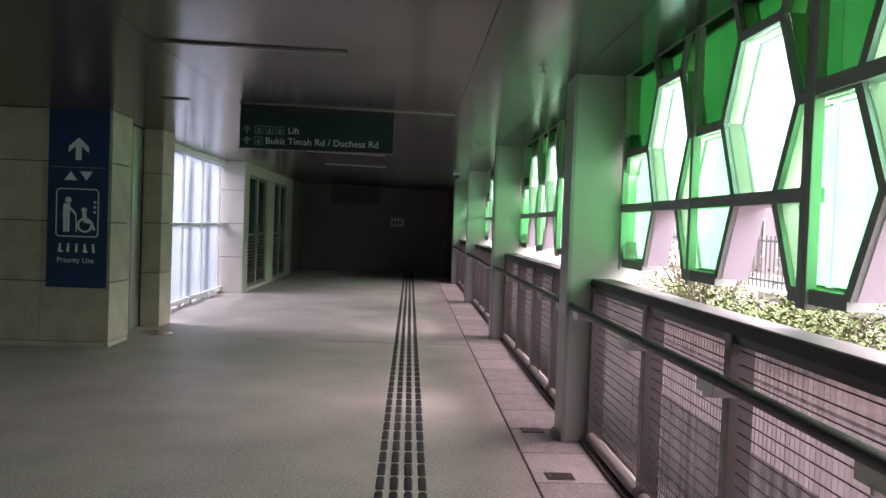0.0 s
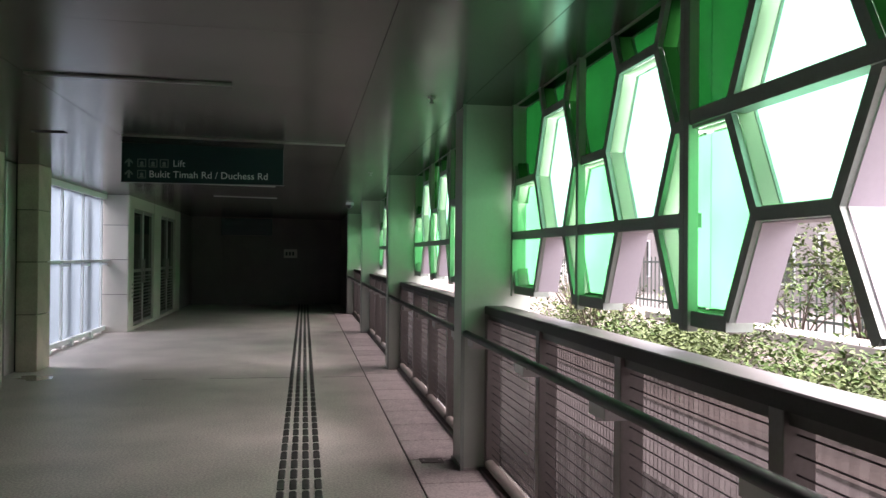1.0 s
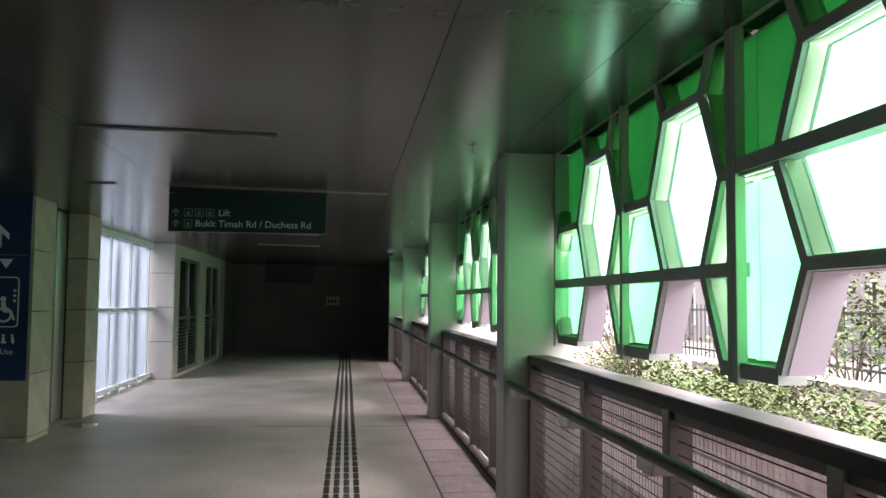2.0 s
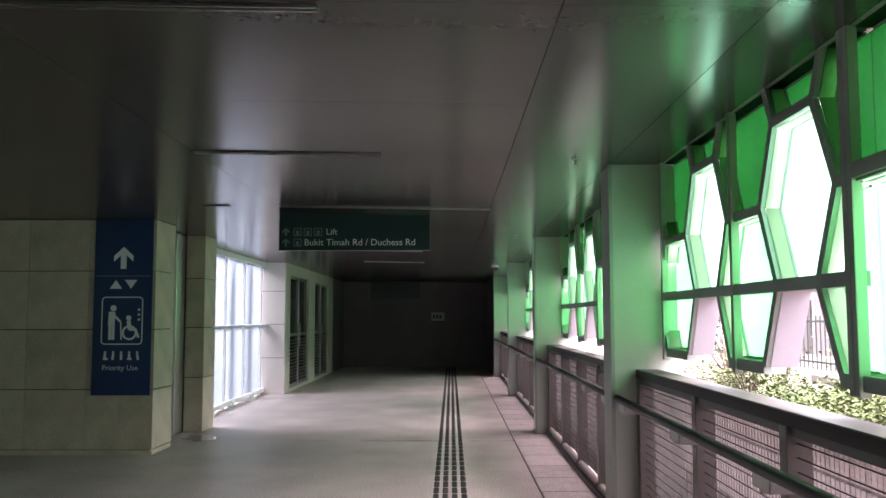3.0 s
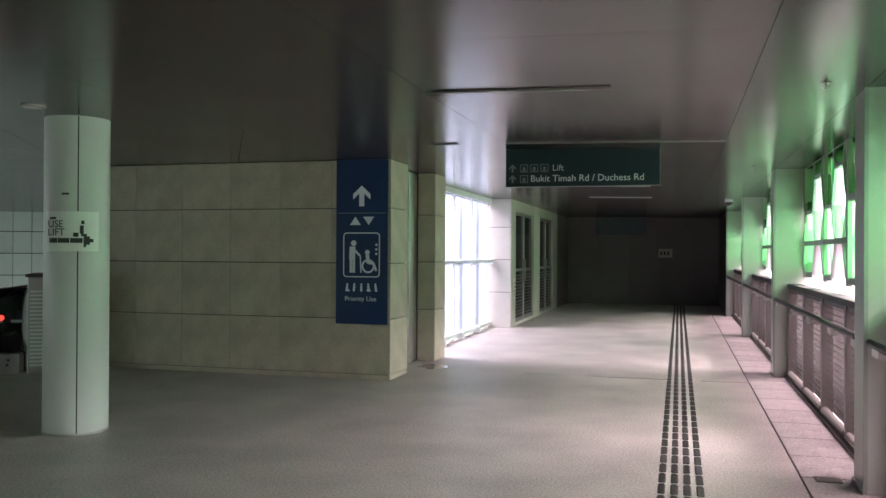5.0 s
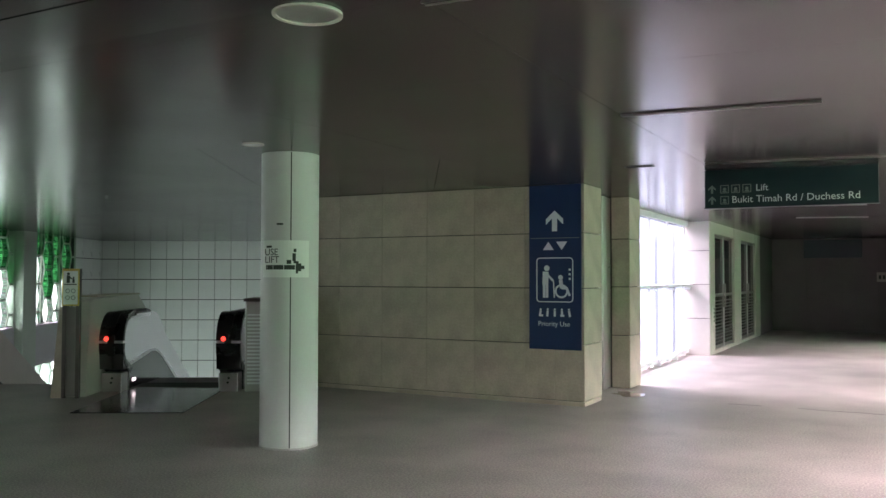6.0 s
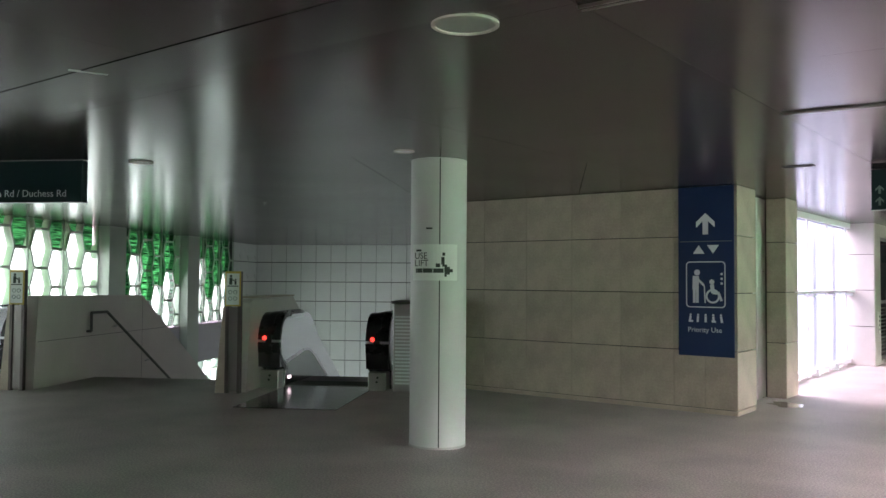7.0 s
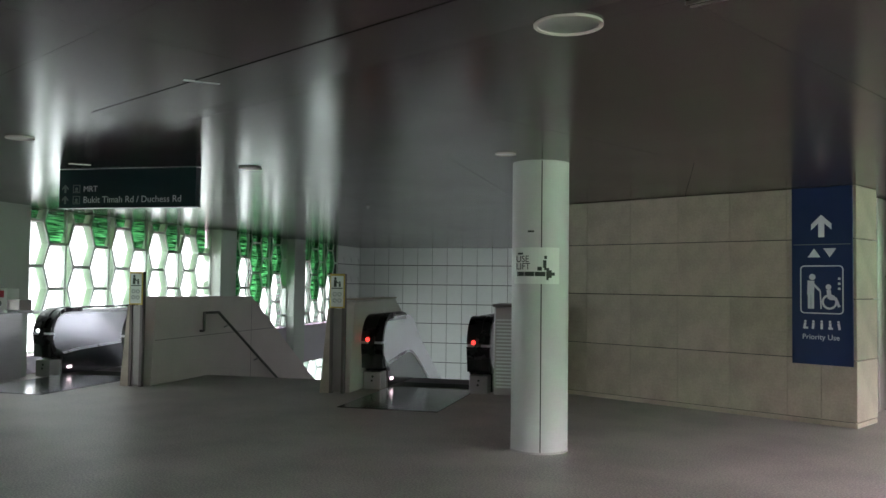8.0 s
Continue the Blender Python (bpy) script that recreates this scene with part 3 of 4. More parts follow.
p1 = hex_panel("hexagon_screen", 2.78, 1.25, HS + 0.02, 0.53, 1.668, (1.668,), style_near(1.668), on_screen(3.11, 0), "honeycomb screen of grey-green frames with mint and green glass", (1.29,), None, None, 1.29, reach=0.03)
p2 = hex_panel("hexagon_screen", 2.18, 1.25, HS + 0.02, 1.475, 1.668, (2.058,), style_second, on_screen(0.925, 0), "honeycomb screen of grey-green frames with white and green glass")
for k in (-2, -1, 1, 2, 3):
    copy_thing(p1, on_screen(3.11, k))
    copy_thing(p2, on_screen(0.925, k))

# railing bays between the columns
for k, y0 in enumerate(COLS[:-1]):
    y0 = y0 + 0.38
    y1 = y0 + 5.0
    r = thing("railing", pose(1.285, y0, 0), "brown-grey metal railing with wire infill before ribbed sheets", "railing", "railing bays")
    L = y1 - y0
    bm = B()
    prism(bm, [(0.0, 1.115), (0.15, 1.115), (0.15, 1.172), (0.006, 1.172), (0.0, 1.166)], XZ, 0, L)
    part("cap_rail", bm, CAPSTEEL, r, "broad brushed steel cap rail")
    bm = B()
    box(bm, 0.02, 0.1, 0, L, 1.075, 1.115)
    part("upper_band", bm, BRONZE, r)
    spots = (0.0, 1.195, 2.38, 3.59, L - 0.075)
    for y in spots:
        bm = B()
        box(bm, 0.002, 0.1, y, y + 0.075, 0.0, 1.115, 0.004)
        part("post", bm, POSTMETAL, r)
    for i in range(len(spots) - 1):
        ya, yb = spots[i] + 0.075, spots[i + 1]
        bm = B()
        pts = []
        m_ = int((yb - ya) / 0.017)
        for q in range(m_ + 1):
            pts.append((ya - 0.07 + (yb - ya + 0.14) * q / m_, 0.1 + (0.012 if q % 2 else 0.0)))
        vs = [[bm.verts.new((d, y, z)) for y, d in pts] for z in (0.05, 1.1)]
        for q in range(m_):
            bm.faces.new((vs[0][q], vs[0][q + 1], vs[1][q + 1], vs[1][q]))
        part("ribbed_sheet", bm, RIBBED, r, "pinkish ribbed translucent sheet")
        for z in range(18):
            bm = B()
            zz = 0.13 + z * 0.054
            rod(bm, (0.045, ya - 0.005, zz), (0.045, yb + 0.005, zz), 0.0032, 6)
            part("wire", bm, DARKRAIL, r)
        bm = B()
        rod(bm, (0.025, ya + 0.02, 0.066), (0.025, yb - 0.02, 0.066), 0.036, 12)
        part("foot_tube", bm, KERB, r, "pale foot tube", True)
    bm = B()
    box(bm, -0.035, 0.14, -0.02, L + 0.02, 0.0, 0.03)
    part("base_plate", bm, BRONZE, r)
    bm = B()
    rod(bm, (-0.135, 0.0, 0.973), (-0.135, L, 0.973), 0.025, 14)
    part("handrail", bm, DARKRAIL, r, "dark round handrail", True)
    for y in spots:
        y = min(max(y - 0.12, 0.1), L - 0.1)
        bm = B()
        box(bm, -0.143, -0.127, y - 0.09, y + 0.09, 0.9, 0.95, 0.003)
        box(bm, -0.143, 0.03, y - 0.008, y + 0.008, 0.885, 0.92)
        part("bracket", bm, STEEL, r)

# edge strip of pavers and two drain covers
strip = thing("floor_edge", Matrix.Identity(4), "row of pinkish pavers along the railing", "paving", kind="structure")
pb = B()
box(pb, -0.245, 0.245, -0.326, 0.326, 0, 0.006, 0.003)
paver = mesh_of("paver", pb, TILE_PINK)
for k in range(50):
    piece("paver", paver, strip, pose(1.045, -6 + 0.664 * k, 0.0))
for y in (6.24, 5.08):
    d = thing("drain_cover", pose(0.96, y, 0.006), "small dark metal floor plate set in the paving", "drain cover", "floor plates")
    bm = B()
    box(bm, -0.085, 0.085, -0.07, 0.07, 0.0, 0.005, 0.002)
    part("plate", bm, BRONZE, d)
    bm = B()
    for sx in (-0.06, 0.06):
        rod(bm, (sx, 0, 0.005), (sx, 0, 0.007), 0.008, 8)
    part("screw", bm, STUD, d)

# ceiling slots, discs, camera dome
for y, x0, x1 in ((2.93, -1.74, -0.456), (5.66, -1.72, -0.456), (8.44, -1.71, 0.404), (11.22, -1.72, -0.456), (14.0, -1.72, -0.456), (16.9, -1.72, -0.52)):
    s = thing("ceiling_slot", pose(0, y, H + fall(0), 0, math.degrees(math.atan((H - HS) / (XC + 1.727)))), "narrow unlit ceiling light slot with a pale lip", "ceiling light", "ceiling slots")
    bm = B()
    box(bm, x0, x1, -0.014, 0.014, -0.008, -0.002)
    part("diffuser", bm, JOINT, s, "dark unlit slot")
    for sgn in (-1, 1):
        bm = B()
        box(bm, x0, x1, 0.014 * sgn, 0.024 * sgn, -0.014, -0.001)
        part("lip", bm, STEEL, s)
for x, y in ((-4.42, 2.32), (-8.5, 3.32)):
    s = thing("ceiling_slot", pose(x, y, H, 0, 0, 68), "short unlit ceiling light slot", "ceiling light", "ceiling slots")
    bm = B()
    box(bm, -0.1, 0.1, -0.012, 0.012, -0.006, -0.001)
    part("diffuser", bm, STEEL, s)
for x, y, r in ((-2.25, 2.83, 0.15), (-4.83, 5.47, 0.09), (-7.38, 4.55, 0.114), (-7.26, 2.33, 0.11)):
    s = thing("ceiling_disc", pose(x, y, H), "round ceiling fitting with a pale rim and grey grille", "ceiling fitting", "round ceiling fittings")
    bm = B()
    n = 28
    o = [(r * math.cos(a * math.tau / n), r * math.sin(a * math.tau / n)) for a in range(n)]
    i_ = [(p[0] * 0.88, p[1] * 0.88) for p in o]
    ring(bm, o, i_, XY, -0.012, -0.001)
    part("rim", bm, PALE_STONE, s)
    bm = B()
    prism(bm, i_, XY, -0.006, -0.001)
    part("grille", bm, WHITEMETAL if r < 0.1 else STEEL, s)
for x, y in ((0.86, 5.72), (0.86, 11.1), (-9.7, 8.08)):
    s = thing("sprinkler", pose(x, y, H + fall(x)), "small steel ceiling sprinkler head", "sprinkler", "ceiling sprinklers")
    bm = B()
    rod(bm, (0, 0, -0.006), (0, 0, 0.004), 0.03, 14)
    part("rose", bm, STEEL, s)
    bm = B()
    rod(bm, (0, 0, -0.035), (0, 0, -0.006), 0.009, 8)
    rod(bm, (0, 0, -0.04), (0, 0, -0.035), 0.018, 10)
    part("deflector", bm, STEEL, s)
vn = thing("ceiling_vent", pose(-2.34, 8.4, H), "small dark ceiling vent slot", "vent")
bm = B()
box(bm, -0.15, 0.15, -0.06, 0.06, -0.006, -0.001, 0.002)
part("frame", bm, BRONZE, vn)
for k in range(3):
    bm = B()
    box(bm, -0.13, 0.13, -0.04 + k * 0.03, -0.022 + k * 0.03, -0.009, -0.0062)
    part("slat", bm, JOINT, vn)
d = thing("dome_camera", pose(0.92, 17.4, HS), "small white ceiling dome camera", "camera")
bm = B()
rod(bm, (0, 0, -0.05), (0, 0, 0), 0.08, 20)
part("base", bm, WHITEMETAL, d, "", True)
bm = B()
bmesh.ops.create_uvsphere(bm, u_segments=18, v_segments=10, radius=0.07, matrix=Matrix.Translation((0, 0, -0.06)))
part("dome", bm, DARKGLASS, d, "dark glossy dome", True)


# ---- signs ----
def arrow(bm, x, z, s, d0, d1):
    """Upward arrow of height s, foot at (x, z), in the plane facing -y."""
    t = s * 0.13
    prism(bm, [(x - t, z), (x + t, z), (x + t, z + s * 0.8), (x - t, z + s * 0.8)], XZ, d0, d1)
    for sg in (-1, 1):
        pts = [(x, z + s), (x, z + s * 0.74), (x + sg * s * 0.44, z + s * 0.33), (x + sg * s * 0.44, z + s * 0.59)]
        prism(bm, pts, XZ, d0 - 0.0004, d1)


def hanging_sign(m, width, lines, label):
    """A panel under the ceiling, facing -y of m; its lines: (height of foot, size, x, words, icons)."""
    s = thing("hanging_sign", m, label, "sign", "hanging direction signs")
    bm = B()
    box(bm, -width / 2, width / 2, -0.05, 0.05, 2.255, H - 0.004, 0.004)
    part("panel", bm, SIGNGREEN, s)
    bm = B()
    box(bm, -width / 2 - 0.006, width / 2 + 0.006, -0.054, 0.054, 2.248, 2.256)
    part("trim", bm, SIGNGREEN, s)
    for z, size, x, text, icons in lines:
        words(text, size, WHITE, s, Matrix.Translation((x, -0.0525, z)) @ pose(0, 0, 0, 90))
        bm = B()
        arrow(bm, -width / 2 + 0.075, z - 0.01, 0.085, -0.053, -0.05)
        part("arrow", bm, GREYTXT, s)
        for ix in icons:
            bm = B()
            q = 0.042
            o = [(ix - q, z - 0.012), (ix + q, z - 0.012), (ix + q, z + 2 * q - 0.012), (ix - q, z + 2 * q - 0.012)]
            ring(bm, o, inset(o, 0.007), XZ, -0.053, -0.05)
            rod(bm, (ix, -0.053, z + 0.03), (ix, -0.05, z + 0.03), 0.017, 10)
            box(bm, ix - 0.02, ix + 0.02, -0.053, -0.05, z, z + 0.012)
            part("pictogram", bm, GREYTXT, s)
    return s


hanging_sign(pose(-1.02, 9.1, 0), 1.62, [(2.415, 0.095, -0.305, "Lift", (-0.61, -0.5, -0.39)), (2.3, 0.1, -0.54, "Bukit Timah Rd / Duchess Rd", (-0.61,))],
             "dark teal hanging sign with white lettering and pictograms")

blue = thing("priority_sign", pose(-3.7, 9.612, 0), "tall navy blue priority use panel fixed on limestone", "sign")
bm = B()
box(bm, -0.33, 0.33, -0.022, 0.006, 0.665, H - 0.003, 0.003)
part("panel", bm, BLUE, blue)
bm = B()
arrow(bm, 0, 2.085, 0.25, -0.026, -0.0225)
part("arrow", bm, WHITE, blue)
bm = B()
box(bm, -0.31, 0.31, -0.024, -0.0225, 2.0, 2.008)
part("rule", bm, GREYTXT, blue)
bm = B()
prism(bm, [(-0.15, 1.86), (-0.01, 1.86), (-0.08, 1.96)], XZ, -0.026, -0.0225)
part("triangle", bm, WHITE, blue)
bm = B()
prism(bm, [(0.02, 1.96), (0.16, 1.96), (0.09, 1.86)], XZ, -0.026, -0.0225)
part("triangle", bm, WHITE, blue)
bm = B()
o = []
for cx, cz, a0 in ((0.19, 1.275, -90), (0.19, 1.725, 0), (-0.19, 1.725, 90), (-0.19, 1.275, 180)):
    for k in range(5):
        a = radians(a0 + k * 22.5)
        o.append((cx + 0.045 * math.cos(a), cz + 0.045 * math.sin(a)))
ring(bm, o, inset(o, 0.013), XZ, -0.026, -0.0225)
part("border", bm, WHITE, blue)


def disc(bm, x, z, r, d0=-0.026, d1=-0.0225, n=16):
    prism(bm, [(x + r * math.cos(a * math.tau / n), z + r * math.sin(a * math.tau / n)) for a in range(n)], XZ, d0, d1)


def bar(bm, x0, z0, x1, z1, w, d0=-0.0265, d1=-0.0225):
    e = Vector((x1 - x0, z1 - z0)).normalized() * (w / 2)
    nx, nz = -e.y, e.x
    prism(bm, [(x0 + nx, z0 + nz), (x0 - nx, z0 - nz), (x1 - nx, z1 - nz), (x1 + nx, z1 + nz)], XZ, d0, d1)


bm = B()
disc(bm, -0.1, 1.64, 0.035)
bar(bm, -0.115, 1.6, -0.12, 1.44, 0.075)
bar(bm, -0.135, 1.45, -0.135, 1.285, 0.032)
bar(bm, -0.098, 1.45, -0.098, 1.285, 0.032)
bar(bm, -0.1, 1.57, -0.02, 1.49, 0.026)
bar(bm, -0.015, 1.49, -0.005, 1.285, 0.014)
part("pictogram", bm, WHITE, blue)
bm = B()
disc(bm, 0.075, 1.53, 0.03)
bar(bm, 0.075, 1.5, 0.09, 1.4, 0.045)
bar(bm, 0.085, 1.405, 0.155, 1.4, 0.034)
bar(bm, 0.15, 1.41, 0.19, 1.31, 0.028)
n = 20
ring(bm, [(0.085 + 0.085 * math.cos(a * math.tau / n), 1.365 + 0.085 * math.sin(a * math.tau / n)) for a in range(n)],
     [(0.085 + 0.062 * math.cos(a * math.tau / n), 1.365 + 0.062 * math.sin(a * math.tau / n)) for a in range(n)], XZ, -0.025, -0.0225)
for k in range(3):
    bar(bm, 0.19, 1.5 + k * 0.055, 0.19, 1.525 + k * 0.055, 0.026)
part("pictogram", bm, WHITE, blue)
for k in range(5):
    bm = B()
    x = -0.18 + k * 0.09
    disc(bm, x, 1.145, 0.013)
    bar(bm, x, 1.13, x + 0.006 * (k - 2), 1.06, 0.026)
    if k in (0, 3):
        bar(bm, x - 0.02, 1.075, x + 0.03, 1.07, 0.024, -0.0255)
    part("pictogram", bm, WHITE, blue)
words("Priority Use", 0.083, WHITE, blue, Matrix.Translation((-0.215, -0.0225, 0.945)) @ pose(0, 0, 0, 90))

# round column with its notice
rc = thing("round_column", pose(-4.98, 6.16, 0), "round column clad in pale grey metal with vertical seams", "column")
bm = B()
rod(bm, (0, 0, 0.0), (0, 0, H), 0.262, 48)
part("shaft", bm, ROUNDPAINT, rc, "", True)
seam_a = math.atan2(-6.16, 4.98)
for k in range(3):
    a = seam_a + 0.02 + k * math.tau / 3
    bm = B()
    box(bm, 0.2595, 0.2632, -0.005, 0.005, 0.01, H - 0.005)
    bmesh.ops.rotate(bm, verts=bm.verts, cent=(0, 0, 0), matrix=Matrix.Rotation(a, 3, "Z"))
    part("seam", bm, JOINT, rc)
bm = B()
rod(bm, (0, 0, 0.0), (0, 0, 0.018), 0.268, 48)
part("base_trim", bm, STEEL, rc)
nt = thing("paper_notice", pose(-4.98, 6.16, 1.69, 0, 0, math.degrees(seam_a) + 90), "white paper lift notice wrapped round the column", "notice")


def wrap(bm, a0, a1, z0, z1, r, n=14):
    """A curved sheet round the column; angles in metres along it from the middle of its front."""
    lo, hi = [], []
    for k in range(n + 1):
        a = (a0 + (a1 - a0) * k / n) / 0.262 - math.pi / 2
        lo.append(bm.verts.new((r * math.cos(a), r * math.sin(a), z0)))
        hi.append(bm.verts.new((r * math.cos(a), r * math.sin(a), z1)))
    for k in range(n):
        bm.faces.new((lo[k], lo[k + 1], hi[k + 1], hi[k]))


bm = B()
wrap(bm, -0.29, 0.18, -0.165, 0.165, 0.2645)
part("sheet", bm, PAPER, nt)
for a0, a1, z0, z1 in ((-0.235, -0.17, 0.1, 0.118), (-0.24, 0.07, -0.095, -0.055), (0.05, 0.07, -0.13, -0.02), (0.07, 0.1, -0.11, -0.04), (0.1, 0.13, -0.09, -0.06),
                       (-0.03, 0.01, -0.045, -0.01), (0.03, 0.075, -0.04, -0.02), (0.02, 0.05, -0.02, 0.05), (0.03, 0.055, 0.06, 0.09)):
    bm = B()
    wrap(bm, a0, a1, z0, z1, 0.2656, 6)
    part("marks", bm, INK, nt)
for text, z in (("USE", 0.032), ("LIFT", -0.035)):
    a = -0.16 / 0.262 - math.pi / 2
    words(text, 0.085, INK, nt, Matrix.Translation((0.2665 * math.cos(a), 0.2665 * math.sin(a), z)) @ pose(0, 0, 0, 90, 0, math.degrees(a) + 90) @ Matrix.Translation((-0.085, 0, 0)))
bm = B()
box(bm, 0.262, 0.268, -0.03, 0.03, -0.008, 0.008)
bmesh.ops.rotate(bm, verts=bm.verts, cent=(0, 0, 0), matrix=Matrix.Rotation(seam_a - 0.35, 3, "Z"))
bmesh.ops.translate(bm, verts=bm.verts, vec=(0, 0, 2.0))
part("small_tag", bm, INK, rc)

# second hanging sign over the landing
hanging_sign(WING @ pose(-5.4, 7.5, 0), 1.58, [(2.415, 0.085, -0.5, "MRT", (-0.58,)), (2.3, 0.095, -0.5, "Bukit Timah Rd / Duchess Rd", (-0.58,))],
             "dark teal hanging sign with station lettering over the landing")

# ---- escalator wing ----
wt = thing("wall_tiled", WING @ pose(0, 26.8, 0), "far well wall of large pale square tiles", "wall", kind="structure")
bm = B()
box(bm, -10.6, -1.6, 0.04, 0.3, -5.2, H + 0.4)
part("backing", bm, JOINT, wt)
tz = [2.08 - 0.63 * k for k in range(12)][::-1] + [H + 0.02]
tx = [-10.4 + 0.5 * k for k in range(18)]
stone_rows(wt, tx, tz, -0.04, XZm, 0.03, "tile", WALL_TILE, 0.022, 0.017)
ws = thing("wall_well", WING @ pose(-1.9, 0, 0), "tiled side wall of the escalator well", "wall", kind="structure")
bm = B()
box(bm, 0.0, 0.25, 12.0, 27.0, -5.2, H + 0.4)
part("backing", bm, JOINT, ws)


def YZm(a, b, d):
    return (-d, a, b)


stone_rows(ws, [11.95 + 0.92 * k for k in range(17)], tz, 0.0, YZm, 0.025, "tile", WALL_TILE, 0.02, 0.02)
wr = thing("wall_return", WING @ pose(-9.95, 0, 0), "short tiled return wall at the end of the honeycomb", "wall", kind="structure")
bm = B()
box(bm, -0.3, 0.0, 24.76, 27.0, -5.2, H + 0.4)
part("backing", bm, JOINT, wr)
stone_rows(wr, [24.78, 25.4, 26.1, 26.76], tz, 0.0, YZ, 0.03, "tile", WALL_TILE, 0.02, 0.02)
bm = B()
box(bm, -10.4, -1.9, 12.28, 12.3, -5.2, -0.05)
ob = setting("wall_well_front", bm, CONCRETE, "concrete edge of the floor above the well", "wall")
ob.matrix_basis = WING

# hexagon screen of the wing, in bays between square columns


def style_wing(c, zc):
    if zc > 2.3:
        return "moss"
    return "milk"


def style_far(c, zc):
    if zc > 1.25 and not (c % 3 == 0 and zc < 1.9):
        return "moss"
    return "milk"


UW = -9.9
lab = "honeycomb screen of pale frames with white glass beside the escalators"


def wing_screen(v_far):
    return WING @ pose(UW, v_far, 0, 0, 0, 180)


a1 = hex_panel("hexagon_screen", 5.9, 0.3, H + 0.025, 0.87, 1.715, (), style_wing, wing_screen(17.05), lab, (1.31, 2.46, 3.62, 4.78), MULLION, REVEAL, 1.165, 0.425, 0.705, 0.13)
a2 = hex_panel("hexagon_screen", 3.2, 0.3, H + 0.025, 0.6, 1.715, (), style_far, wing_screen(21.05), "honeycomb screen of deep green glass beside the escalators", (1.05, 2.2), COLPAINT, MOSS, 1.165, 0.425, 0.705, 0.13)
copy_thing(a2, wing_screen(24.75))
# unseen bay added past the column to let light onto the landing
copy_thing(a1, wing_screen(10.15))
low = hex_panel("hexagon_screen", 3.2, -4.6, -0.75, 0.6, -1.4, (), style_wing, wing_screen(21.05), "lower honeycomb screen of white glass below floor level", (), COLPAINT, MILK, 1.165, 0.425, 0.705, 0.13)
for v in (24.7, 17.4, 14.1):
    copy_thing(low, wing_screen(v))
bm = B()
box(bm, -10.1, -9.87, 4.0, 24.7, -0.75, 0.28)
box(bm, -10.1, -9.87, 4.0, 24.7, -5.2, -4.6)
ob = setting("wall_spandrel", bm, LILAC, "pale lilac spandrel band below the honeycomb", "wall")
ob.matrix_basis = WING
for v in (10.97, 17.44, 21.4):
    c = thing("column", WING @ pose(-9.86, v, 0), "square steel column with pale satin coating in the wing", "column", "columns along the honeycomb")
    bm = B()
    box(bm, -0.2, 0.2, -0.36 if v > 12.3 else -0.85, 0.36 if v > 12.3 else 0.18, -5.1 if v > 12.3 else 0.0, H + 0.02, 0.012)
    part("shaft", bm, COLPAINT, c)

# closing walls behind the camera
bm = B()
prism(bm, [(1.62, -8), (1.62, -8.3), (-11.3, -8.3), (-11.3, -8)], XY, 0, H + 0.3)
x4, y4 = wing(-10.4, 4.0)
prism(bm, [(-11.0, -8), (x4, y4), (x4 - 0.3, y4), (-11.3, -8)], XY, 0, H + 0.3)
prism(bm, [wing(-10.3, 4.0), wing(-10.0, 4.0), wing(-10.0, 4.92), wing(-10.3, 4.92)], XY, 0, H + 0.02)
setting("wall_south", bm, RENDERED, "plain pale rendered closing wall", "wall")
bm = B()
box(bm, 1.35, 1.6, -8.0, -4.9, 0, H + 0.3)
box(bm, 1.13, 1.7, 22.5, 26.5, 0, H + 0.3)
setting("wall_east", bm, SHADEWALL, "closing wall at the corridor's end, shade put into its colour", "wall")


def strip_path(pts, w):
    """Offset copy of an open polyline, w to its left."""
    out = []
    for i, p in enumerate(pts):
        a = Vector(pts[max(i - 1, 0)])
        b = Vector(pts[min(i + 1, len(pts) - 1)])
        e = (b - a).normalized()
        out.append((p[0] - e.y * w, p[1] + e.x * w))
    return out


SLOPE = math.tan(radians(30))


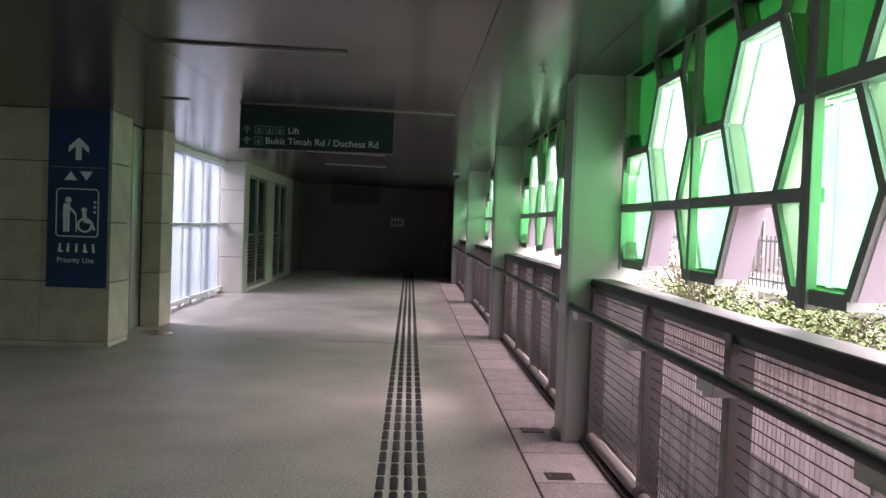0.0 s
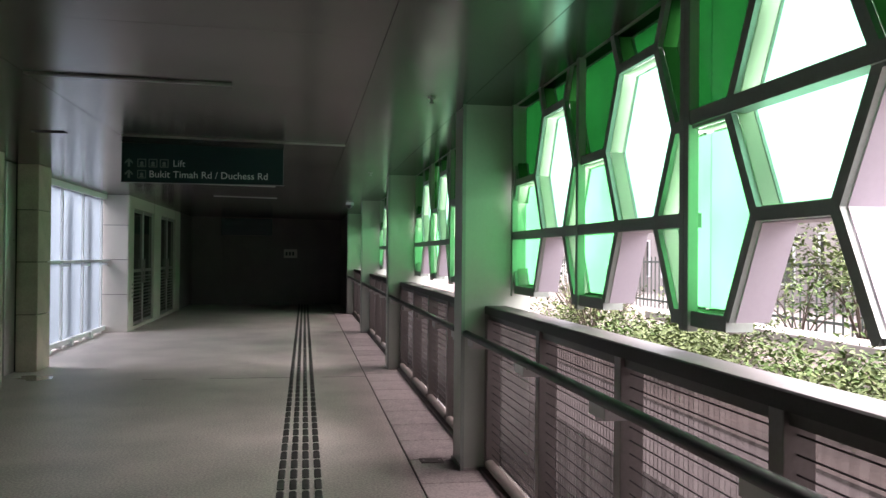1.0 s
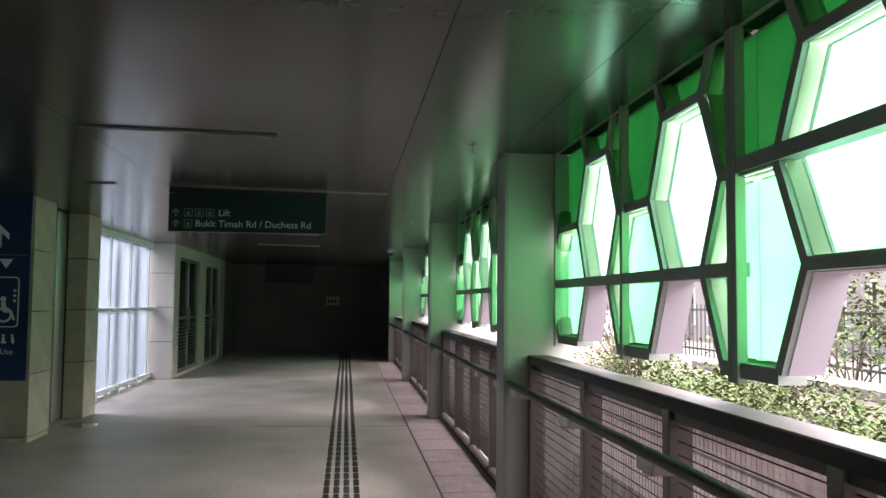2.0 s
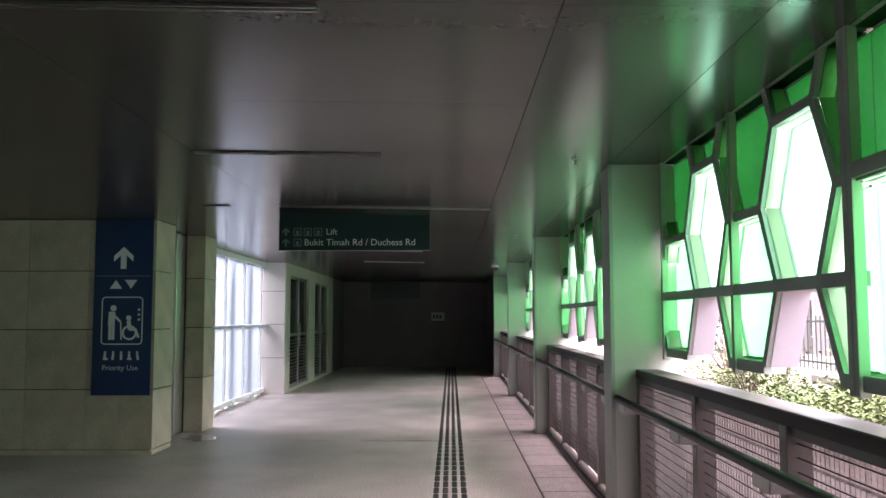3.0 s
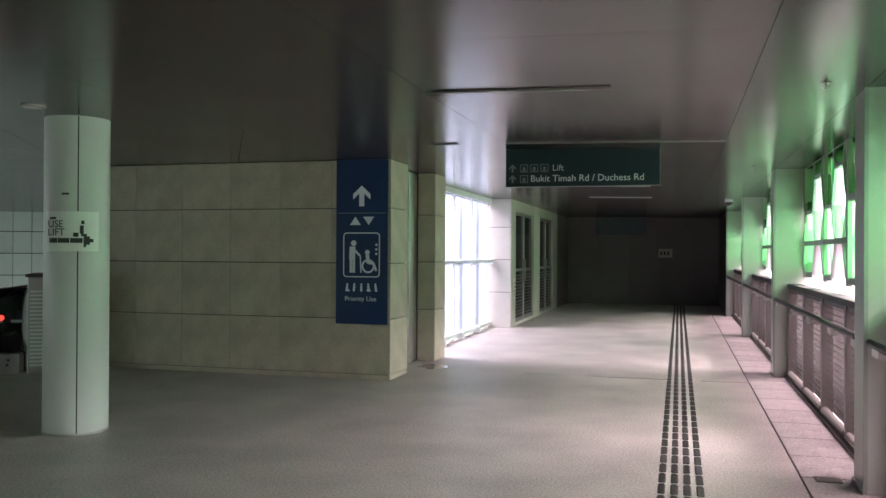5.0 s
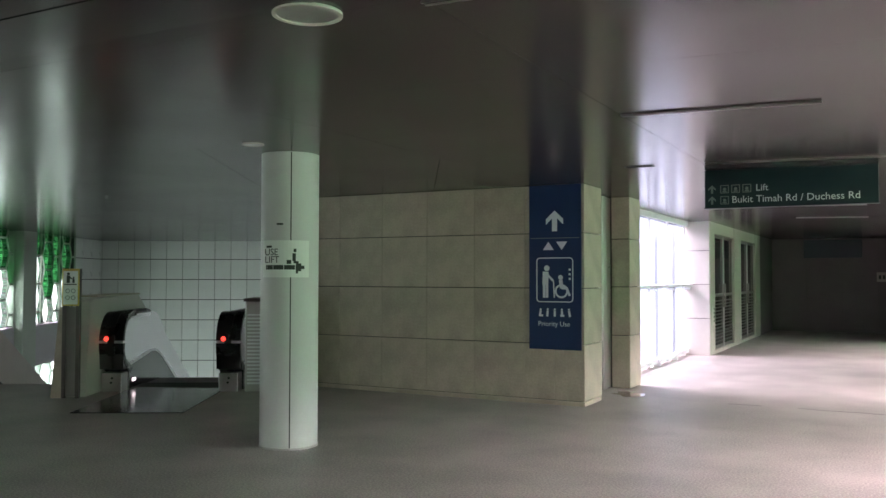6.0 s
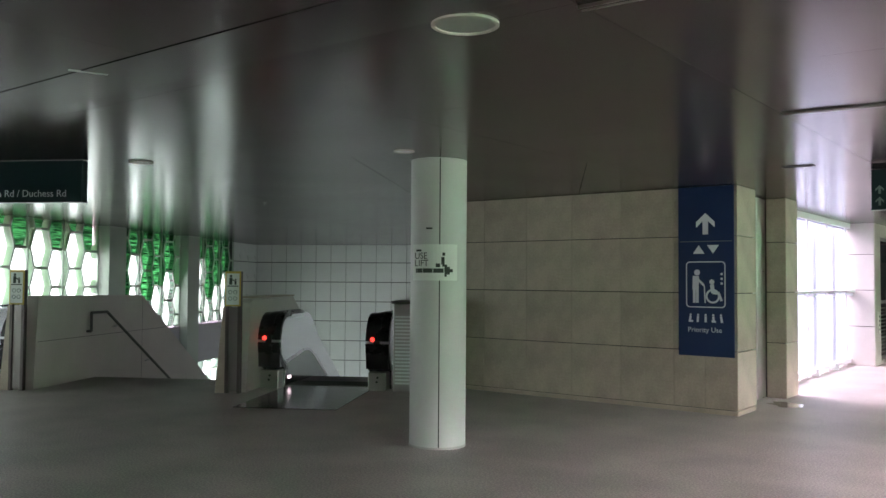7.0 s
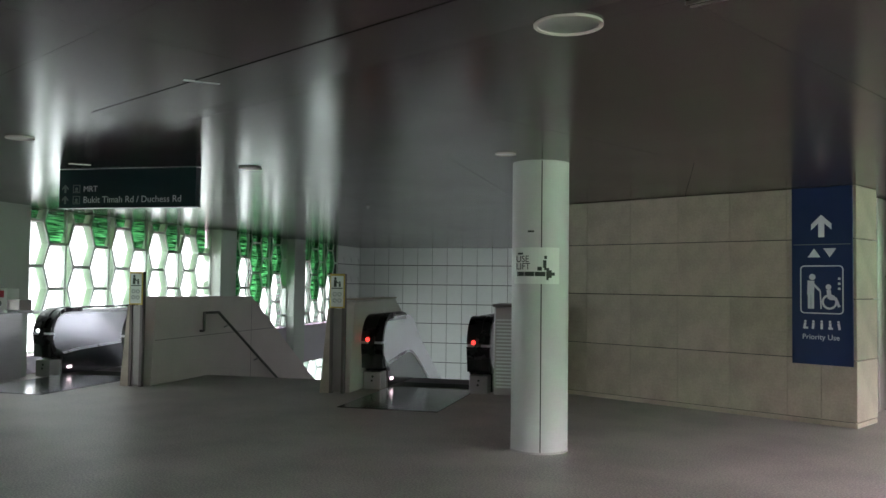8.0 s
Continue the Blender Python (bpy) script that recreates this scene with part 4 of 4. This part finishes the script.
def escalator(u0, u1, v0, flat, lamp, label):
    """Escalator going down away from the landing, between balustrades at u0 and u1, with rounded ends at v0."""
    e = thing("escalator", WING @ pose((u0 + u1) / 2, v0, 0), label, "escalator", "escalators")
    hw = (u1 - u0) / 2
    run = 8.2
    for sg in (-1, 1):
        # centre line of the handrail: bottom front, round the end, along the top, down the slope
        loop = []
        r = 0.425
        for k in range(13):
            a = -math.pi / 2 - math.pi * k / 12
            loop.append((r * 0.88 + r * 0.88 * math.cos(a), 0.64 + r * math.sin(a)))
        for k in range(1, 7):
            loop.append((0.374 + (flat - 0.374) * k / 6, 1.065))
        for k in range(1, 5):
            loop.append((flat + 0.16 * k, 1.065 - 0.023 * k * k))
        y_, z_ = loop[-1]
        loop.append((y_ + run, z_ - run * SLOPE))

        def belt(points, w, x0, x1):
            """A band that follows the points, w thick towards the inside."""
            inner = strip_path(points, -w)
            bm = B()
            vo = [[bm.verts.new((x, p[0], p[1])) for p in points] for x in (x0, x1)]
            vi = [[bm.verts.new((x, p[0], p[1])) for p in inner] for x in (x0, x1)]
            for k in range(len(points) - 1):
                bm.faces.new((vo[0][k], vo[0][k + 1], vo[1][k + 1], vo[1][k]))
                bm.faces.new((vi[0][k], vi[1][k], vi[1][k + 1], vi[0][k + 1]))
                for q in (0, 1):
                    bm.faces.new((vo[q][k], vi[q][k], vi[q][k + 1], vo[q][k + 1]))
            for k in (0, len(points) - 1):
                bm.faces.new((vo[0][k], vo[1][k], vi[1][k], vi[0][k]))
            bmesh.ops.recalc_face_normals(bm, faces=bm.faces)
            return bm

        part("handrail", belt(loop, 0.032, sg * hw - 0.045, sg * hw + 0.045), RUBBER, e, "black rubber handrail", True)
        nose = [(p[0] + 0.015, 0.64 + (p[1] - 0.64) * 0.975) for p in loop[:14]]
        part("newel_cap", belt(nose, 0.065, sg * hw - 0.16, sg * hw + 0.16), RUBBER, e, "glossy black rounded end cap", True)
        inner = strip_path(loop, -0.045)
        bm = B()
        ptsy = inner[1:] + [(inner[-1][0], inner[-1][1] - 0.62), (flat + 0.35, 0.3)]
        prism(bm, ptsy[::-1], YZ, sg * hw - 0.14, sg * hw + 0.14)
        bmesh.ops.triangulate(bm, faces=[f for f in bm.faces if len(f.verts) > 4])
        part("balustrade", bm, PANELMETAL, e, "satin steel balustrade panel")
        rim = [(p[0], 0.64 + (p[1] - 0.64) * 0.97) for p in inner[1:18]]
        part("rim", belt(rim, 0.05, sg * hw - 0.146, sg * hw + 0.146), BRIGHT, e, "bright rolled steel rim of the balustrade", True)
        crest = [(0.34, 0.36), (0.7, 0.4), (flat - 0.1, 0.47), (flat + 0.1, 0.46), (flat + 0.35, 0.38), (flat + 0.8, 0.14), (flat + run, 0.14 - (run - 0.8) * SLOPE)]
        part("skirt_trim", belt(crest, 0.03, sg * hw - 0.16, sg * hw + 0.16), BRIGHT, e, "bright trim along the skirt", True)
        bm = B()
        prism(bm, [(0.03, 0.5), (0.05, 0.3), (0.3, 0.3), (0.3, 0.0), (flat + 0.35, 0.0), (flat + run, -(run - 0.35) * SLOPE - 0.3), (flat + run, 0.12 - (run - 0.8) * SLOPE), (flat + 0.8, 0.12), (flat + 0.35, 0.36), (flat + 0.1, 0.44), (flat - 0.1, 0.45), (0.7, 0.38), (0.34, 0.34)][::-1], YZ, sg * hw - 0.155, sg * hw + 0.155)
        bmesh.ops.triangulate(bm, faces=[f for f in bm.faces if len(f.verts) > 4])
        part("skirt", bm, PLATE, e, "dark polished skirt panel")
        bm = B()
        box(bm, sg * hw - 0.13, sg * hw + 0.13, 0.06, 0.36, 0.0, 0.25, 0.01)
        foot = part("newel_base", bm, STEEL, e, "steel box under the rounded end")
        bm = B()
        for q in (-0.03, 0.03):
            rod(bm, (sg * hw + q * 0.2, 0.052, 0.15 + q), (sg * hw + q * 0.2, 0.062, 0.15 + q), 0.016, 8)
        part("key_switch", bm, INK, foot)
        bm = B()
        box(bm, sg * hw - 0.165, sg * hw + 0.165, 0.008, 0.12, 0.645, 0.68, 0.004)
        band = part("band", bm, BRIGHT, e, "bright metal band on the rounded end")
        bm = B()
        bmesh.ops.create_uvsphere(bm, u_segments=12, v_segments=8, radius=0.032, matrix=Matrix.Translation((sg * hw - 0.06, 0.012, 0.705)))
        part("signal_lamp", bm, lamp, band, "round lit signal lamp", True)
        bm = B()
        box(bm, sg * hw - sg * 0.155 - 0.012, sg * hw - sg * 0.155 + 0.012, 0.42, 0.52, 0.1, 0.14)
        part("step_lamp", bm, WHITE_LAMP, e, "small white lamp in the skirt")
    # landing plate and steps
    bm = B()
    box(bm, -hw + 0.18, hw - 0.1, -1.75, 0.9, 0.001, 0.012, 0.004)
    part("landing_plate", bm, PLATE, e, "polished metal landing plate")
    bm = B()
    box(bm, -hw + 0.14, hw - 0.14, 0.4, 0.9, 0.013, 0.018)
    part("comb_plate", bm, INK, e, "dark ribbed comb plate")
    for k in range(22):
        y = 0.92 + 0.4 * k
        z = 0.0 if k < 2 else -(k - 1.5) * 0.4 * SLOPE
        bm = B()
        box(bm, -hw + 0.13, hw - 0.13, y, y + 0.395, z - 0.25, z - 0.003, 0.004)
        part("step", bm, BRONZE, e)
    bm = B()
    prism(bm, [(0.5, -0.02), (0.5, -0.9), (9.6, -5.2), (10.2, -5.2), (1.4, -0.3)], YZ, -hw - 0.1, hw + 0.1)
    part("truss_casing", bm, STEEL, e, "steel casing under the steps")
    return e


escalator(-4.12, -2.58, 11.4, 1.35, RED_LAMP, "descending escalator with black handrails and red signal lamps")
escalator(-9.42, -7.85, 11.15, 2.6, GREEN_LAMP, "escalator with polished steel sides and green signal lamps")

# slatted steel cabinet beside the escalator
cb = thing("steel_cabinet", WING @ pose(-2.1, 11.45, 0), "steel service cabinet with slatted side beside the escalator", "cabinet")
bm = B()
box(bm, -0.26, 0.26, 0.0, 0.7, 0.0, 1.2, 0.012)
part("body", bm, STEEL, cb)
bm = B()
box(bm, -0.28, 0.28, -0.02, 0.72, 1.2, 1.24)
part("top", bm, BRONZE, cb)
for k in range(20):
    bm = B()
    box(bm, -0.23, 0.23, -0.014, 0.0, 0.1 + k * 0.048, 0.122 + k * 0.048)
    part("slat", bm, WHITEMETAL, cb)

# stone parapet behind the post, with sloping top
pw = thing("parapet", WING @ pose(-4.38, 0, 0), "cream stone parapet with splayed foot beside the escalator", "parapet")
bm = B()
prism(bm, [(10.98, 0.0), (11.12, 1.2), (11.2, 1.24), (13.0, 1.26), (13.1, 1.2), (18.5, -1.9), (18.5, -3.2), (12.9, -0.1), (12.9, 0.0)], YZ, -0.13, 0.1)
bmesh.ops.triangulate(bm, faces=[f for f in bm.faces if len(f.verts) > 4])
part("body", bm, PALE_STONE, pw)
bm = B()
box(bm, -0.15, 0.12, 11.14, 13.02, 1.262, 1.285, 0.006)
part("coping", bm, LIMESTONE, pw)


def post_sign(m, label):
    p = thing("sign_post", m, label, "sign post", "escalator sign posts")
    bm = B()
    prism(bm, [(-0.17, 0), (-0.02, 0), (0.0, 1.15), (-0.07, 1.15)], XZ, 0, 0.1)
    part("fin", bm, LIMESTONE, p, "splayed stone fin")
    for sx in (-0.03, 0.14):
        bm = B()
        box(bm, sx, sx + 0.045, -0.02, 0.05, 0, 1.63, 0.006)
        part("post", bm, BRONZE, p)
    bm = B()
    box(bm, 0.012, 0.142, 0.0, 0.04, 0.02, 1.15)
    part("infill", bm, POSTMETAL, p)
    bm = B()
    box(bm, -0.03, 0.185, -0.035, -0.02, 1.16, 1.63, 0.004)
    bd = part("board", bm, YELLOW, p, "yellow bordered sign board")
    bm = B()
    box(bm, -0.012, 0.167, -0.039, -0.0355, 1.18, 1.6)
    part("face", bm, PAPER, bd)
    bm = B()
    disc(bm, 0.05, 1.565, 0.018, -0.043, -0.0395)
    bar(bm, 0.05, 1.545, 0.048, 1.45, 0.04, -0.043, -0.0395)
    bar(bm, 0.048, 1.53, 0.1, 1.5, 0.014, -0.043, -0.0395)
    part("figure", bm, INK, bd)
    bm = B()
    disc(bm, 0.115, 1.515, 0.012, -0.043, -0.0395)
    bar(bm, 0.115, 1.5, 0.115, 1.45, 0.026, -0.043, -0.0395)
    part("figure", bm, INK, bd)
    bm = B()
    box(bm, 0.0, 0.155, -0.043, -0.0395, 1.425, 1.438)
    part("line", bm, INK, bd)
    for q in range(2):
        for s in range(2):
            bm = B()
            c0, c1 = 0.043 + 0.07 * q, 1.35 - 0.085 * s
            hexa = [(c0 + 0.028 * math.cos(k * math.tau / 12), c1 + 0.028 * math.sin(k * math.tau / 12)) for k in range(12)]
            ring(bm, hexa, inset(hexa, 0.007), XZ, -0.043, -0.0395)
            part("symbol", bm, GREYTXT, bd)
    return p


post_sign(WING @ pose(-4.5, 10.86, 0), "dark metal post with yellow framed escalator sign")
post_sign(WING @ pose(-7.45, 10.6, 0), "dark metal post with pale escalator sign")

# stair with its side wall and handrail
sw = thing("stair_wall", WING @ pose(-7.34, 0, 0), "pale stone stair side wall with sloping end", "wall")
bm = B()
prism(bm, [(10.72, 0.0), (10.8, 1.275), (13.77, 1.24), (20.0, -2.56), (20.0, -5.1), (19.0, -5.1), (12.31, -0.4), (12.31, 0.0)], YZ, -0.14, 0.14)
bmesh.ops.triangulate(bm, faces=[f for f in bm.faces if len(f.verts) > 4])
part("body", bm, STAIR_STONE, sw)
bm = B()
for z in (0.64,):
    box(bm, 0.14, 0.1415, 10.8, 14.7, z, z + 0.006)
box(bm, 0.14, 0.1415, 13.77, 13.776, -1.2, 1.24)
part("joint", bm, JOINT, sw)
hr = thing("stair_handrail", WING @ pose(-7.11, -0.5, 0), "round dark steel handrail on the stair wall", "handrail")
bm = B()
rod(bm, (0, 12.5, 0.72), (0, 12.5, 1.0), 0.022)
rod(bm, (0, 12.5, 1.0), (0, 12.95, 1.0), 0.022)
rod(bm, (0, 12.95, 1.0), (0, 17.5, 1.0 - 4.55 * 0.58), 0.022)
rod(bm, (-0.07, 12.5, 0.72), (0, 12.5, 0.72), 0.02)
part("rail", bm, BRONZE, hr, "", True)
for k in range(4):
    bm = B()
    y = 13.3 + k * 1.1
    z = 1.0 - (y - 12.95) * 0.58
    rod(bm, (-0.09, y, z - 0.06), (0, y, z - 0.02), 0.012)
    part("bracket", bm, STEEL, hr)
st = thing("staircase", WING @ pose(-5.86, 12.3, 0), "granite staircase going down beside the escalator", "staircase", kind="structure")
for k in range(28):
    bm = B()
    box(bm, -1.33, 1.33, 0.3 * k, 0.3 * k + 0.32, -0.175 * (k + 1) - 0.3, -0.175 * (k + 1), 0.004)
    part("stair_step", bm, GRANITE, st)

# grey cabinet with a red notice at the far end of the landing
gc = thing("control_cabinet", WING @ pose(-9.48, 10.4, 0), "low grey cabinet carrying a red headed notice box", "cabinet")
bm = B()
box(bm, -0.75, -0.06, 0.0, 0.5, 0.0, 1.0, 0.01)
part("body", bm, STEEL, gc)
for k in range(14):
    bm = B()
    box(bm, -0.65, -0.12, -0.012, 0.0, 0.2 + k * 0.05, 0.222 + k * 0.05)
    part("slat", bm, STEEL, gc)
bm = B()
box(bm, -0.77, 0.12, -0.03, 0.5, 1.0, 1.04, 0.006)
part("top", bm, WHITEMETAL, gc)
bm = B()
box(bm, -0.5, 0.03, 0.05, 0.3, 1.04, 1.36, 0.006)
bx = part("notice_box", bm, PAPER, gc, "white notice box")
bm = B()
box(bm, -0.46, -0.02, 0.044, 0.05, 1.23, 1.33)
part("red_band", bm, REDINK, bx)
bm = B()
for k in range(3):
    rod(bm, (-0.38 + 0.14 * k, 0.044, 1.14), (-0.38 + 0.14 * k, 0.05, 1.14), 0.045, 12)
part("marks", bm, GREYTXT, bx)
bm = B()
box(bm, 0.05, 0.26, 0.04, 0.3, 1.04, 1.2, 0.006)
part("switch_box", bm, POSTMETAL, gc, "small grey switch box")

# ---- outside planting, on a roof deck beside the bridge ----
bm = B()
box(bm, 2.5, 12.0, -9, 34, -0.5, 0.3)
# slab added to even out the brightness behind the ribbed sheets
box(bm, 1.66, 2.5, -9, 34, -0.5, 0.48)
setting("planter_deck", bm, DECK, "weathered concrete planter deck", "planter")
bm = B()
box(bm, 2.5, 7.0, -9, 34, 0.3, 0.5)
setting("planter_soil", bm, SOIL, "brown planting soil", "soil")


def leaves(rng, centres, count, size, spread):
    """Many small folded leaves round the given centres, as one mesh."""
    vs, fs = [], []
    for c, rad in centres:
        for _ in range(count):
            d = Vector((rng.gauss(0, 1), rng.gauss(0, 1), rng.gauss(0, 0.75)))
            p = Vector(c) + d.normalized() * rad * (rng.random() ** 0.4) * spread
            e = Euler((rng.uniform(-0.8, 0.8), rng.uniform(-0.8, 0.8), rng.uniform(0, 6.3))).to_matrix()
            s = size * rng.uniform(0.6, 1.4)
            k = len(vs)
            for q in ((0, -0.5, 0), (0.24, 0, 0.06), (0, 0.6, -0.05), (-0.24, 0, 0.06)):
                vs.append(p + e @ (Vector(q) * s))
            fs += [(k, k + 1, k + 2), (k, k + 2, k + 3)]
    return vs, fs


def plant(rng, x, y, z, height, radius, material, name, label, count=150, limbs=7, leaf=0.1):
    t = thing(name, pose(x, y, z), label, name, name + "s in the planter")
    bm = B()
    centres = []
    for k in range(limbs):
        a = k * 2.4 + rng.uniform(-0.4, 0.4)
        r = radius * rng.uniform(0.35, 1.0)
        top = Vector((r * math.cos(a), r * math.sin(a), height * rng.uniform(0.55, 1.0)))
        mid = Vector((top.x * 0.35, top.y * 0.35, top.z * 0.5))
        rod(bm, (0.02 * math.cos(a), 0.02 * math.sin(a), 0), mid, 0.013 * height ** 0.5, 6, 0.009 * height ** 0.5)
        rod(bm, mid, top, 0.009 * height ** 0.5, 6, 0.003)
        centres.append((top, radius * 0.45))
        centres.append((mid.lerp(top, 0.6) + Vector((rng.uniform(-.2, .2), rng.uniform(-.2, .2), 0)), radius * 0.35))
    part("branch_work", bm, BARK, t)
    vs, fs = leaves(rng, centres, count, leaf, 1.0)
    me = bpy.data.meshes.new("foliage")
    me.from_pydata(vs, [], fs)
    me.materials.append(material)
    ob = new("foliage", me)
    ob.parent = t
    return t


rng = random.Random(7)
for k in range(11):
    plant(rng, 3.5 + rng.uniform(-0.15, 0.5), -1.5 + k * 1.15, 0.4, rng.uniform(0.38, 0.56), 0.6, LEAF_A if k % 3 else LEAF_B, "shrub", "low leafy green shrub in the planter", 130, 9, 0.05)
for x, y, h in ((5.4, 2.6, 2.1), (6.2, 4.6, 1.9), (5.6, 6.8, 1.6), (6.4, 1.0, 2.3), (6.6, 9.2, 1.7)):
    plant(rng, x, y, 0.5, h, 0.95, LEAF_A, "small_tree", "small branching tree with light green leaves", 95, 12, 0.065)
for k in range(9):
    plant(rng, 6.0 + rng.uniform(-0.4, 0.6), -2.5 + k * 1.7, 0.5, rng.uniform(0.9, 1.25), 0.9, LEAF_B if k % 2 else LEAF_A, "shrub", "taller dark leafy shrub behind the planter", 38, 8, 0.085)
for k in range(9):
    plant(rng, 3.3 + rng.uniform(0, 1.6), 9.6 + k * 1.25, 0.5, rng.uniform(0.6, 0.95), 0.5, LEAF_B, "bare_shrub", "bare twiggy shrub with few leaves in the planter", 3, 16, 0.06)
lg = thing("planter_ledge", pose(4.45, 7.0, 0.5), "pale concrete ledge on short round pillars among the plants", "ledge")
bm = B()
box(bm, -0.18, 0.18, -3.0, 3.2, 0.26, 0.36, 0.012)
part("slab", bm, FACADE, lg)
for y in (-2.4, -0.6, 1.2, 2.8):
    bm = B()
    rod(bm, (0, y, 0.0), (0, y, 0.26), 0.085, 16)
    part("pillar", bm, FACADE, lg, "", True)
fence = thing("fence", pose(8.6, 0, 0.3), "black upright bar fence behind the planting", "fence")
for k in range(165):
    bm = B()
    box(bm, -0.012, 0.012, -6 + k * 0.24, -5.976 + k * 0.24, 0.0, 1.25)
    part("picket", bm, INK, fence)
for z in (0.15, 1.1):
    bm = B()
    box(bm, -0.02, 0.02, -6, 33.5, z, z + 0.05)
    part("rail", bm, INK, fence)
bd = thing("pale_building", pose(14, 2, -5.5), "pale rendered low building with dark windows", "building")
bm = B()
box(bm, 0, 8, -9, 34, 0, 8.6)
part("wall", bm, FACADE, bd)
bm = B()
box(bm, -0.5, 8.4, -9.4, 34.4, 8.6, 8.9)
part("roof", bm, CONCRETE, bd)
for k in range(16):
    for z in (6.3,):
        y = -8 + k * 2.6
        bm = B()
        box(bm, -0.03, 0.04, y, y + 1.3, z, z + 1.4)
        wd = part("window", bm, DARKGLASS, bd)
        bm = B()
        ring(bm, [(y - 0.06, z - 0.06), (y + 1.36, z - 0.06), (y + 1.36, z + 1.46), (y - 0.06, z + 1.46)], [(y, z), (y + 1.3, z), (y + 1.3, z + 1.4), (y, z + 1.4)], YZ, -0.06, 0.02)
        part("frame", bm, WHITEMETAL, wd)
for k in range(10):
    bm = B()
    rod(bm, (-1.2, -7 + k * 4, 0), (-1.2, -7 + k * 4, 8.6), 0.2, 16)
    part("pillar", bm, FACADE, bd, "", True)

# ---- tactile guide bars, last ----
tg = thing("tactile_strip", Matrix.Identity(4), "four rows of dark tactile guide bars on the floor", "tactile paving", kind="structure")


def bar_mesh(bm, x, y, w=0.05, l=0.255):
    o = []
    for cy, a0 in ((l / 2 - w / 2, 0), (-l / 2 + w / 2, 180)):
        for k in range(5):
            a = radians(a0 + k * 45)
            o.append((x + w / 2 * math.cos(a), y + cy + w / 2 * math.sin(a)))
    i_ = inset(o, 0.006)
    lo = [bm.verts.new((a, b, 0)) for a, b in o]
    hi = [bm.verts.new((a, b, 0.005)) for a, b in i_]
    for k in range(len(o)):
        q = (k + 1) % len(o)
        bm.faces.new((lo[k], lo[q], hi[q], hi[k]))
    bm.faces.new(hi)


pb = B()
bar_mesh(pb, 0, 0)
bar_me = mesh_of("tactile_bar", pb, TACT)
rest, studs = B(), B()
for row in range(4):
    x = -0.122 + row * 0.0815
    for k in range(94):
        y = 0.4 + k * 0.28
        if 2.5 < y < 20.5:
            piece("tactile_bar", bar_me, tg, pose(x, y, 0.0))
        else:
            bar_mesh(rest, x, y)
        if y < 14:
            box(studs, x - 0.018, x + 0.018, y + 0.131, y + 0.149, 0.0, 0.003)
tagged(part("tactile_bar_rest", rest, TACT, tg), kind="stuff")
tagged(part("studs", studs, STUD, tg, "small pale studs between the bars"), kind="stuff")
